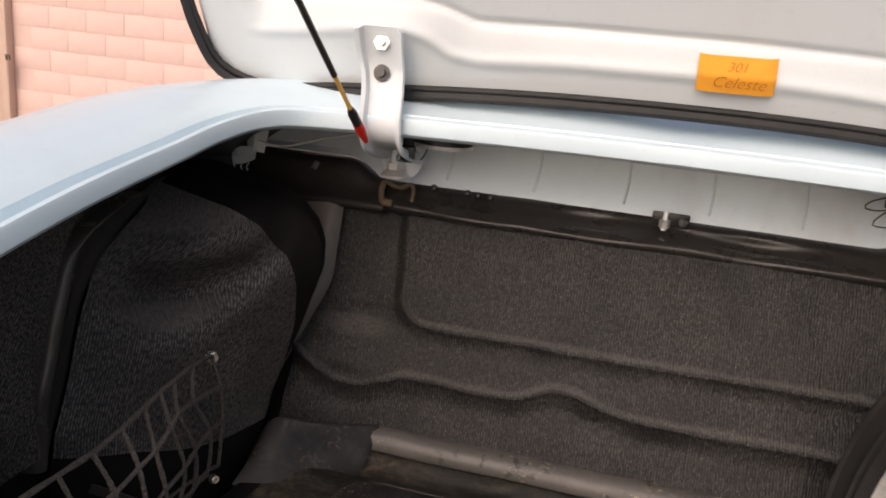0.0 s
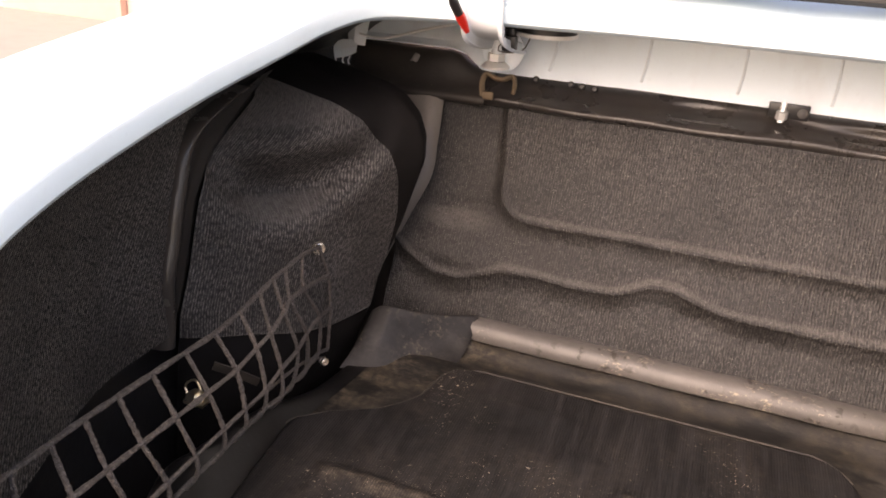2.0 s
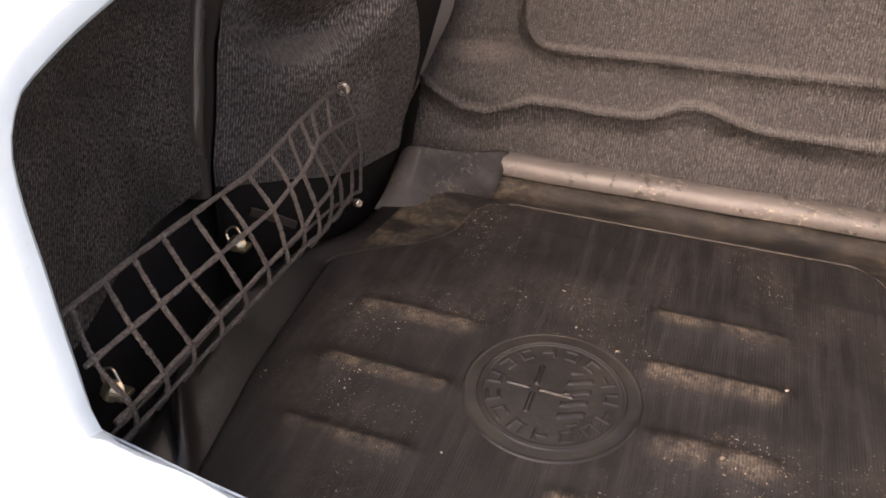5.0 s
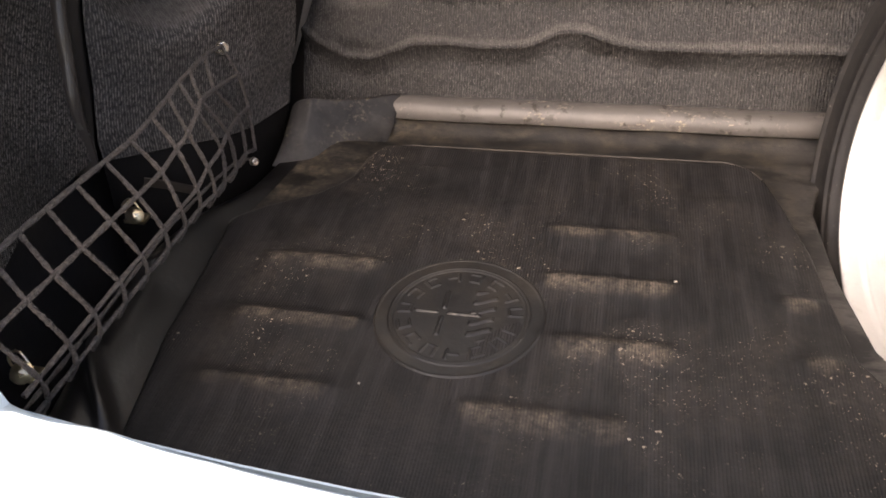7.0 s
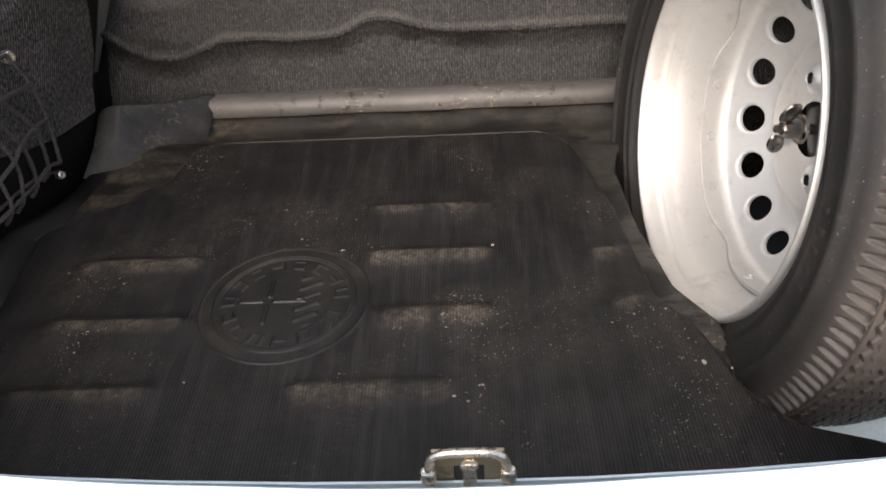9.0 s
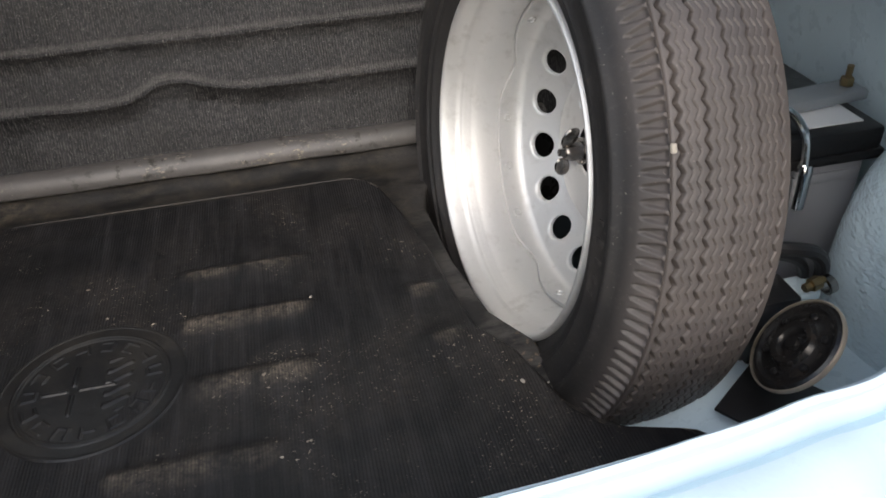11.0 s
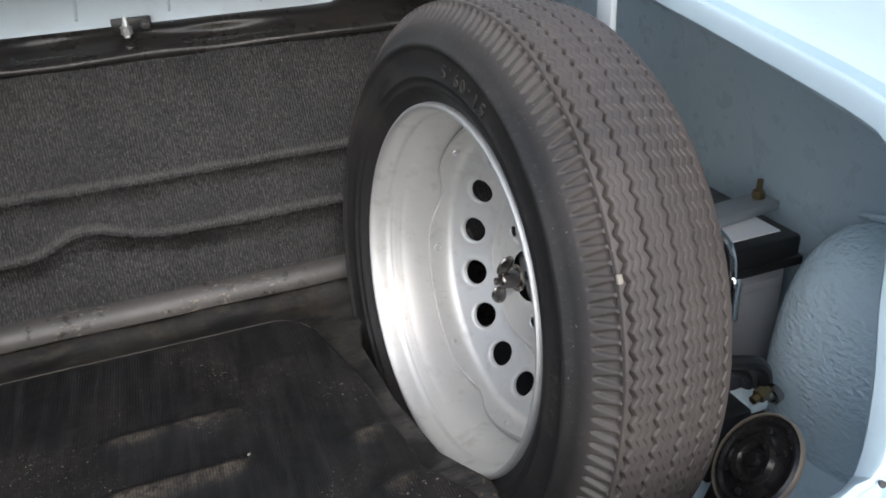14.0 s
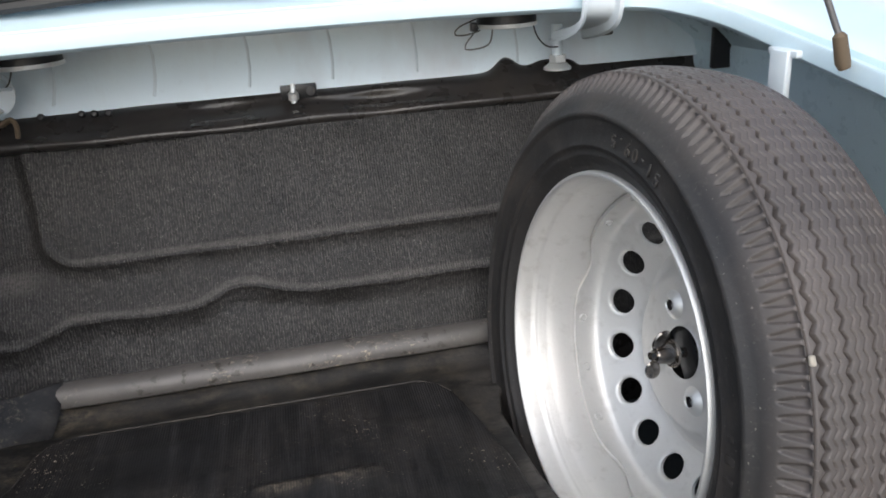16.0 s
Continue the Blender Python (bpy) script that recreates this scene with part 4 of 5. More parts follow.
# tyre: angles by profile stations, the tread cut by zigzag grooves
NA = 1792
side = [(0.199, 0.010), (0.207, 0.001), (0.214, -0.005), (0.222, -0.0095), (0.2235, -0.0122), (0.226, -0.0126), (0.2280, -0.0116), (0.2325, -0.0138), (0.2335, -0.0158), (0.2355, -0.0160), (0.2370, -0.0150), (0.250, -0.0172),
        (0.2605, -0.0175), (0.2625, -0.0180), (0.2642, -0.0212), (0.2668, -0.0218), (0.2695, -0.0202), (0.2725, -0.0172), (0.279, -0.0142), (0.2835, -0.0115), (0.287, -0.0098), (0.2885, -0.0088), (0.2895, -0.0081),
        (0.2905, -0.0075), (0.2930, -0.0056), (0.2955, -0.0036), (0.2985, -0.0014), (0.3020, 0.0012), (0.3055, 0.0035)]
cross = np.linspace(0.0050, 0.1170, 172)
crown = [(0.3085 + 0.0065 * (1 - ((z - 0.061) / 0.0555) ** 2), z) for z in cross]
far = [(r, 0.122 - z) for r, z in reversed(side)]
prof = np.array(side + crown + far)
ang = np.arange(NA) * 2 * np.pi / NA
Rg = np.repeat(prof[None, :, 0], NA, 0)
Zg = np.repeat(prof[None, :, 1], NA, 0)
A = np.repeat(ang[:, None], len(prof), 1)
tri = lambda q: 2 * np.abs(2 * (q - np.floor(q + 0.5))) - 1
on = (Zg > 0.005) & (Zg < 0.117) & (Rg > 0.305)
cut = np.zeros_like(Rg)
def zigzag(q):
    """A wave of slanting runs with slightly blunted corners."""
    return np.clip(1.12 * tri(q), -1, 1)


GROOVES = (0.0138, 0.0365, 0.0610, 0.084, 0.1075)
for k, z0 in enumerate(GROOVES):
    zig = z0 + 0.0020 * zigzag(A * 128 / (2 * np.pi) + 0.03 * k)
    broad = (1.0, 0.82, 0.72, 0.72, 0.6)[k]
    cut = np.maximum(cut, (0.7 + 0.3 * broad) * smooth(0.0022 * broad, 0.0010 * broad, np.abs(Zg - zig)))
for z0, z1 in zip(GROOVES, GROOVES[1:]):
    for f in (0.34, 0.64):
        q = A * 128 / (2 * np.pi) + 0.03 * f
        zig = z0 + (z1 - z0) * f + 0.0019 * zigzag(q)
        dash = smooth(0.05, 0.12, np.mod(2 * q + 0.1, 1)) * smooth(0.97, 0.9, np.mod(2 * q + 0.1, 1))
        deep = np.where(np.mod(q, 1) < 0.5, 0.34, 0.12)
        cut = np.maximum(cut, deep * smooth(0.0010, 0.0003, np.abs(Zg - zig)) * dash)
cut = np.maximum(cut, 0.6 * np.exp(-((Zg - 0.0060) / 0.0009) ** 2))
Rg = Rg - 0.0070 * cut * on
lug = np.mod(A * 156 / (2 * np.pi), 1)
onl = ((Rg > 0.288) & (Rg < 0.306) & ((Zg < 0.006) | (Zg > 0.116)))
open_ = np.clip((Rg - 0.289) / 0.0155, 0, 1)
notch = smooth(0.0, 0.09, 0.08 + 0.31 * open_ ** 0.6 - np.abs(lug - 0.5)) * onl * smooth(0.2888, 0.2906, Rg)
Zg = Zg + np.where(Zg < 0.06, 1, -1) * 0.0036 * notch
Rg = Rg - 0.0014 * notch
V = np.stack([Rg * np.cos(A), Rg * np.sin(A), Zg], -1).reshape(-1, 3)
n, mN = Rg.shape
idx = np.arange(n * mN).reshape(n, mN)
nxt = np.roll(idx, -1, 0)
FC = np.stack([idx[:, :-1], nxt[:, :-1], nxt[:, 1:], idx[:, 1:]], -1).reshape(-1, 4).tolist()
tyre = raw("tyre", V, FC, TYRE, wheel, "weathered black crossply tyre with zigzag tread")


def arc_text(text, r, a0, off, size, parent, mat_):
    """Raised letters round a circle of radius r about the wheel's axis, on its inner side."""
    step = size * 0.72 / r
    for k, ch in enumerate(text):
        cu = bpy.data.curves.new("letter", "FONT")
        cu.body, cu.size, cu.align_x, cu.align_y, cu.extrude = ch, size, "CENTER", "CENTER", 0.0009
        tmp = bpy.data.objects.new("letter", cu)
        me = bpy.data.meshes.new_from_object(tmp)
        bpy.data.objects.remove(tmp)
        a = a0 + k * step
        # the inner side is seen from -z: mirror by turning about the radius
        m = Matrix.Rotation(a, 4, "Z") @ Matrix.Translation((r, 0, off)) @ Matrix.Rotation(math.pi / 2, 4, "Z") @ Matrix.Rotation(math.pi, 4, "Y")
        me.transform(m)
        me.materials.append(mat_)
        o = new("letter", me)
        o.parent = parent


arc_text("5.90-15", 0.2475, radians(93), -0.0175, 0.019, tyre, plain_rubber("scuffed_raised_rubber", (0.048, 0.045, 0.043), 0.6, 0.3))

# raised lettering too worn to read, as plain bars
for k in range(5):
    a = radians(166 + 4.1 * k)
    bar = box((0.011 if k % 3 else 0.008, 0.0075 if k % 2 else 0.0055, 0.0018), (0, 0, 0), 0.0006, Matrix.Rotation(a, 4, "Z") @ Matrix.Translation((0.2475, 0, -0.0167)))
    part("raised_bar", bar, TYRE, tyre)
part("stuck_stone", box((0.004, 0.008, 0.005), (0, 0, 0), 0.0015, Matrix.Rotation(radians(152.5), 4, "Z") @ Matrix.Translation((0.3115, 0, 0.0065))), PALE_STONE, tyre, "pale lump stuck in the tread")

# rim barrel
barrel = [(0.2075, 0.006), (0.2081, 0.000), (0.2073, -0.0045), (0.2053, -0.0066), (0.2030, -0.0066), (0.2010, -0.0045), (0.1996, -0.001), (0.1984, 0.005), (0.1972, 0.012), (0.1966, 0.0155), (0.1950, 0.0172), (0.1945, 0.0205), (0.1941, 0.0235), (0.1934, 0.0250), (0.1935, 0.0280), (0.1926, 0.0300), (0.1926, 0.0330),
          (0.1915, 0.036), (0.1896, 0.045), (0.1886, 0.056), (0.1880, 0.070), (0.1880, 0.095), (0.192, 0.112), (0.198, 0.12), (0.205, 0.125), (0.208, 0.122),
          (0.207, 0.117), (0.200, 0.112), (0.1945, 0.104), (0.1920, 0.085), (0.1920, 0.06), (0.1965, 0.03), (0.2015, 0.015), (0.2045, 0.010), (0.2070, 0.008)]
rim = part("rim", turned(barrel, 144), SILVER, wheel, "silver painted steel wheel rim")

# disc with sixteen round holes and a scalloped welded edge
NH, PH = 16, radians(21.5)
disc_off = edge([(0.030, 0.112), (0.034, 0.114), (0.082, 0.114), (0.088, 0.1155), (0.095, 0.121), (0.104, 0.1305), (0.110, 0.1365), (0.117, 0.1410), (0.123, 0.1420), (0.129, 0.1390), (0.135, 0.1352), (0.165, 0.1130), (0.172, 0.1075), (0.178, 0.1025), (0.1803, 0.098), (0.1815, 0.0935), (0.1820, 0.088)])
bm = bmesh.new()
HR, NB = 0.0168, 48


def on_disc(r, a, dz=0.0):
    return bm.verts.new((r * math.cos(a), r * math.sin(a), float(disc_off(r)) + dz))


R1, R2 = 0.128, 0.1755
for h in range(NH):
    mid, half = PH - 2 * math.pi * h / NH, math.pi / NH
    outer = []
    for k in range(NB):
        q = 8 * k / NB
        if q < 2:
            s, t = -1 + q, 1.0
        elif q < 4:
            s, t = 1.0, 1 - (q - 2)
        elif q < 6:
            s, t = 1 - (q - 4), -1.0
        else:
            s, t = -1.0, -1 + (q - 6)
        outer.append((mid + half * s, (R1 + R2) / 2 + (R2 - R1) / 2 * t))
    rings = []
    for j in range(7):
        w = j / 6
        ring = []
        for a, r in outer:
            ca, cr = (a - mid) * 0.152, r - 0.152
            d = math.hypot(ca, cr)
            rad = HR + (d - HR) * (1 - w)
            lip = 0.0007 * math.exp(-((rad - HR - 0.003) / 0.002) ** 2) if w > 0 else 0
            roll = 0.0008 * (w == 1)
            squeeze = 1 - 0.2 * min(1, w * 1.5)
            rr2, aa2 = 0.152 + cr / d * rad * squeeze, mid + ca / d * rad / 0.152
            ring.append(on_disc(rr2, aa2, roll - lip))
        rings.append(ring)
    rings.append([bm.verts.new((v.co.x, v.co.y, v.co.z + 0.004)) for v in rings[-1]])
    for p, q in zip(rings, rings[1:]):
        for k in range(NB):
            bm.faces.new((p[k], p[(k + 1) % NB], q[(k + 1) % NB], q[k]))
for radii in ([0.030, 0.032, 0.034, 0.04, 0.05, 0.06, 0.07, 0.077, 0.082, 0.085, 0.088, 0.0915, 0.095, 0.099, 0.104, 0.107, 0.110, 0.1135, 0.117, 0.120, 0.123, 0.126, R1], [R2, 0.178, 0.1795, 0.1803, 0.1810, 0.1815, 0.1820]):
    rows = []
    for r in radii:
        rows.append([on_disc(r, PH + math.pi / NH + 2 * math.pi * k / 160) for k in range(160)])
    if radii[-1] > 0.18:
        for dz, rf in ((0.35, 0.1822), (1.0, 0.1822), (1.0, 0.1868)):
            rows.append([bm.verts.new((rf * math.cos(a), rf * math.sin(a), 0.088 + dz * (-0.016 + 0.014 * math.exp(-(math.degrees(math.remainder(a - radians(13), math.pi / 2)) / 10) ** 2))))
                         for a in (PH + math.pi / NH + 2 * math.pi * k / 160 for k in range(160))])
    for p, q in zip(rows, rows[1:]):
        for k in range(160):
            bm.faces.new((p[k], p[(k + 1) % 160], q[(k + 1) % 160], q[k]))
bmesh.ops.remove_doubles(bm, verts=bm.verts[:], dist=2e-5)
disc = part("disc", bm, SILVER, wheel, "silver steel wheel disc with sixteen round holes")
for k in range(4):
    a = radians(56 + 90 * k)
    boss = part("stud_boss", turned([(0.0062, -0.0055), (0.0075, -0.0068), (0.010, -0.0060), (0.0135, -0.0025), (0.0175, 0.0006)], 24, Matrix.Translation((0.055 * math.cos(a), 0.055 * math.sin(a), 0.1138))), SILVER, disc)
    part("stud_hole", turned([(0.0001, 0.0), (0.0066, 0.0), (0.0066, -0.0056), (0.0060, -0.0056)], 18, Matrix.Translation((0.055 * math.cos(a), 0.055 * math.sin(a), 0.1140))), BLACK, boss)
for k in range(4):
    for s in (-21, 0, 21):
        a = radians(-32 + 90 * k + s)
        part("spot_weld", turned([(0.0001, 0.0001), (0.0034, 0.0001), (0.0042, 0.0016), (0.0054, 0.0016), (0.0064, -0.0008), (0.0001, -0.0012)], 16, Matrix.Rotation(a, 4, "Z") @ Matrix.Translation((0.1821, 0, 0.0845)) @ Matrix.Rotation(-math.pi / 2, 4, "Y")), SILVER, disc)

clamp = thing("wheel_clamp", "clamp rod with a dark wing nut holding the spare wheel", "clamp")
clamp.matrix_world = WM
part("rod", tube([(0, 0, 0.20), (0, 0, 0.083), (0, 0, 0.070)], [0.006, 0.006, 0.0045], 12), NUT, clamp)
part("plate", join(box((0.066, 0.030, 0.006), (0, 0, 0.118), 0.002, pose(0, 0, 0.118, 0, 0, 50)), box((0.012, 0.03, 0.022), (0, 0, 0), 0.002, pose(0, 0, 0.118, 0, 0, 50) @ pose(0.028, 0, 0.008)), box((0.012, 0.03, 0.022), (0, 0, 0), 0.002, pose(0, 0, 0.118, 0, 0, 50) @ pose(-0.028, 0, 0.008))), BLACK, clamp)
EAR = [(0.0001, -0.003), (0.004, -0.0028), (0.0075, -0.0016), (0.0085, 0.0), (0.0075, 0.0016), (0.004, 0.0028), (0.0001, 0.003)]
wing = turned([(0.0001, 0.078), (0.006, 0.078), (0.008, 0.082), (0.0095, 0.096), (0.0001, 0.096)], 16)
for s in (-1, 1):
    ear = turned(EAR, 18)
    ear.transform(pose(s * 0.0165, 0, 0.080, 90, 0, 0) @ Matrix.Rotation(s * radians(35), 4, "Z") @ Matrix.Diagonal((1.35, 1.0, 0.9, 1)))
    wing = join(wing, ear)
wing.transform(Matrix.Rotation(radians(100), 4, "Z") @ Matrix.Translation((0, 0, 0.09)) @ Matrix.Diagonal((1.25, 1.25, 1.1, 1)) @ Matrix.Translation((0, 0, -0.09)))
part("wing_nut", wing, NUT, clamp)
part("washer", turned([(0.007, 0.097), (0.016, 0.097), (0.016, 0.1), (0.007, 0.1), (0.007, 0.097)], 20), NUT, clamp)


# ---- offside corner: inner arch, battery, horn ----
def offside_arch(U, Vv):
    """A lumpy dome beside the wing, a rounded barrel rising from the ledge."""
    a = np.pi * (1.5 - U)
    b = np.pi * (Vv - 0.5)
    cs, sn = np.cos(a), np.sin(a)
    f = lambda q, e: np.sign(q) * np.abs(q) ** e
    X = 0.724 + 0.142 * f(cs, 0.62) * f(np.cos(b), 0.42)
    Y = 0.245 - 0.112 * f(sn, 0.70) * f(np.cos(b), 0.42)
    Z = 0.0 + 0.215 * f(np.sin(b), 0.70)
    return X, Y, Z


V, FC = grid(np.linspace(0, 1, 60), np.linspace(0, 1, 60), offside_arch)
raw("inner_arch", V - np.array(car.location), FC, PAINT_LUMPY, car, "pale blue inner wheel arch with thick lumpy stone guard paint")
here(car, "weld_bead", tube(spline([(0.69, 0.14, 0.222), (0.672, 0.20, 0.230), (0.678, 0.26, 0.228), (0.69, 0.32, 0.21)], 20), 0.004, 8), PAINT_LUMPY)

battery = thing("battery", "grey car battery with a black cover strapped beside the spare wheel", "battery", (0.56, 0.47, -0.13))
here(battery, "case", box((0.185, 0.195, 0.268), (0.565, 0.4695, 0.006), 0.006), CASE, "grey plastic case")
here(battery, "case_rib", box((0.10, 0.003, 0.012), (0.60, 0.3705, 0.118), 0.001), CASE)
here(battery, "cover", box((0.198, 0.21, 0.034), (0.566, 0.4695, 0.157), 0.005), BLACK, "black top cover")
here(battery, "cover_edge", box((0.204, 0.216, 0.012), (0.567, 0.4695, 0.143), 0.003), BLACK)
here(battery, "label", box((0.07, 0.06, 0.0015), (0.612, 0.410, 0.1755)), PAPER_WHITE, "white printed label")
here(battery, "vent_strip", box((0.05, 0.07, 0.006), (0.555, 0.41, 0.176), 0.002), BLACK)
here(battery, "hold_down_plate", join(box((0.15, 0.034, 0.005), (0, 0, 0), 0.0015, Matrix.Translation((0.604, 0.430, 0.187)) @ Matrix.Rotation(radians(6), 4, "Z")), box((0.15, 0.003, 0.010), (0, 0, 0), 0.001, Matrix.Translation((0.606, 0.414, 0.183)) @ Matrix.Rotation(radians(6), 4, "Z"))), SHADED_STEEL, "steel hold-down plate, coloured dark grey for its shade")
here(battery, "hold_down_bolt", tube([(0.663, 0.437, 0.10), (0.663, 0.437, 0.213)], 0.0036, 10), BRASSY, "yellow zinc bolt")
here(battery, "hold_down_nut", turned([(0.0001, 0.005), (0.0065, 0.005), (0.0075, 0.0035), (0.0075, -0.004), (0.0001, -0.004)], 6, Matrix.Translation((0.663, 0.437, 0.1945))), BRASSY)
here(battery, "hook", tube(spline([(0.53, 0.40, 0.204), (0.549, 0.372, 0.203), (0.561, 0.357, 0.182), (0.566, 0.354, 0.15), (0.568, 0.354, 0.12)], 20), 0.0045, 10), POLISHED, "bright hooked clamp rod")
here(battery, "hook_sleeve", tube([(0.5672, 0.353, 0.150), (0.5675, 0.353, 0.145), (0.5678, 0.353, 0.135), (0.569, 0.353, 0.098)], [0.0062, 0.0085, 0.0085, 0.0078], 12), POLISHED)

HC = (0.463, 0.183, 0.074)
horn = thing("horn", "round black disc horn on a steel bracket", "horn")
hz = Vector((-0.715, 0.25, 0.65)).normalized()
horn.matrix_world = Matrix.Translation(HC) @ hz.to_track_quat("Z", "Y").to_matrix().to_4x4()
part("shell", turned([(0.0001, 0.007), (0.006, 0.007), (0.0075, 0.003), (0.013, 0.002), (0.0155, 0.007), (0.021, 0.008), (0.0235, 0.003), (0.030, 0.0), (0.036, 0.0005), (0.039, 0.003), (0.042, 0.003), (0.0455, 0.0), (0.046, -0.003), (0.036, -0.008), (0.024, -0.024), (0.0001, -0.026)], 48), bare_metal("black_horn_enamel", (0.016, 0.015, 0.0145), 0.22, 0.2, (0.06, 0.045, 0.035), 0.4), horn, "black pressed horn face")
part("rim_ring", turned([(0.0461, 0.0024), (0.0472, 0.0022), (0.0480, 0.0005), (0.0478, -0.002), (0.0462, -0.003), (0.0461, 0.0024)], 48), CHIPPED, horn, "chipped bright edge")
for k in range(6):
    a = math.pi / 3 * k
    part("screw", turned([(0.0001, 0.004), (0.003, 0.0035), (0.0035, 0.001), (0.0001, 0.001)], 8, Matrix.Translation((0.03 * math.cos(a), 0.03 * math.sin(a), 0.001))), BLACK, horn)
brk = box((0.085, 0.075, 0.004), (0, 0, 0), 0.001, Matrix.Translation((0.452, 0.178, 0.010)) @ pose(0, 0, 0, 0, 0, 35))
brk.transform(horn.matrix_world.inverted())
part("bracket", brk, BLACK, horn, "flat black mounting plate")

junction = thing("fuel_hose", "black rubber hose with a brass union beside the battery", "hose", (0.53, 0.28, 0.04))
here(junction, "hose", tube(spline([(0.44, 0.32, 0.09), (0.475, 0.292, 0.104), (0.510, 0.277, 0.106), (0.540, 0.275, 0.096), (0.556, 0.278, 0.070), (0.558, 0.285, 0.02)], 30), 0.0075, 10), BLACK)
here(junction, "second_hose", tube(spline([(0.45, 0.33, 0.075), (0.49, 0.30, 0.088), (0.525, 0.288, 0.085), (0.545, 0.29, 0.06), (0.55, 0.30, 0.0)], 26), 0.006, 8), BLACK)
here(junction, "union", turned([(0.0001, 0.013), (0.004, 0.013), (0.004, 0.008), (0.0072, 0.007), (0.0072, -0.003), (0.0045, -0.004), (0.0045, -0.011), (0.0001, -0.011)], 6, Matrix.Translation((0.532, 0.258, 0.072)) @ pose(0, 0, 0, 10, 80, 20)), BRASSY, "brass hexagon union")
here(junction, "clip", turned([(0.0075, 0.005), (0.0100, 0.004), (0.0100, -0.004), (0.0075, -0.005), (0.0075, 0.005)], 18, Matrix.Translation((0.551, 0.260, 0.066)) @ pose(0, 0, 0, 10, 80, 20)), NUT, "dull steel hose clip")
here(car, "bracket_step", box((0.055, 0.030, 0.012), (0.523, 0.278, 0.050), 0.003), PAINT_IN, "pale blue painted step beside the battery")

relay = thing("relay_box", "small black relay box behind the horn", "relay", (0.492, 0.266, -0.01))
here(relay, "case", box((0.046, 0.044, 0.080), (0.490, 0.266, 0.030), 0.004), BLACK)
here(relay, "foot", box((0.060, 0.020, 0.006), (0.494, 0.262, -0.009), 0.002), WORN_STEEL)

# ---- latch on the rear lip ----
latch = thing("latch_striker", "bright steel boot latch striker on the rear lip", "latch", (0.014, 0.08, 0.1))
bow = spline([(-0.0135, 0.081, 0.078), (-0.0125, 0.081, 0.105), (-0.0105, 0.081, 0.119), (-0.003, 0.081, 0.1255), (0.014, 0.081, 0.1265), (0.031, 0.081, 0.1255), (0.0385, 0.081, 0.119), (0.0405, 0.081, 0.105), (0.0415, 0.081, 0.078)], 44)
here(latch, "frame", tube(bow, 0.0042, 10, True, 0.8), DIRTY_PLATE, "worn bright steel hoop")
for x in (-0.0135, 0.0415):
    here(latch, "foot", box((0.011, 0.009, 0.012), (x, 0.080, 0.103), 0.003), DIRTY_PLATE)
here(latch, "tongue", join(box((0.0095, 0.008, 0.036), (0.015, 0.079, 0.100), 0.002), box((0.012, 0.004, 0.004), (0.015, 0.077, 0.118), 0.001)), DIRTY_PLATE)
here(latch, "back_plate", join(box((0.050, 0.003, 0.016), (0.014, 0.087, 0.114), 0.001), box((0.014, 0.003, 0.036), (-0.003, 0.088, 0.098), 0.001), box((0.014, 0.003, 0.036), (0.032, 0.088, 0.098), 0.001)), bare_metal("tarnished_brass_plate", (0.55, 0.46, 0.33), 0.35, 0.9, (0.12, 0.09, 0.06), 0.8), "tarnished yellow plate behind the hoop")
here(car, "floor_screw", turned([(0.0001, 0.004), (0.004, 0.003), (0.005, 0.0), (0.0001, 0.0)], 12, Matrix.Translation((0.243, 0.732, -0.004))), CHROME)
here(car, "lip_screw", turned([(0.0001, 0.002), (0.0026, 0.0016), (0.0032, 0.0), (0.0001, 0.0)], 12, Matrix.Translation((0.473, 0.0755, 0.1405)) @ Vector((0, -0.6, 0.8)).to_track_quat("Z", "Y").to_matrix().to_4x4()), WORN_STEEL, "small dark screw")
stud = thing("fixing_stud", "bright bolt on the trim at the top of the bulkhead", "bolt", (0.004, 0.995, 0.376))
here(stud, "bolt", tube([(0.004, 1.0, 0.386), (0.003, 0.992, 0.358)], 0.0042, 10), CHROME)
here(stud, "nut", turned([(0.0001, 0.006), (0.008, 0.006), (0.008, -0.005), (0.0001, -0.005)], 6, Matrix.Translation((0.0035, 0.994, 0.368)) @ pose(0, 0, 0, 14, 0, 0)), CHROME)
here(stud, "tab", box((0.055, 0.006, 0.022), (0.012, 1.0, 0.374), 0.002), BLACK)
here(stud, "dome", turned([(0.0001, 0.003), (0.005, 0.002), (0.007, 0.0), (0.0001, 0.0)], 16, Matrix.Translation((0.03, 0.995, 0.374)) @ pose(0, 0, 0, 80, 0, 0)), WORN_STEEL)

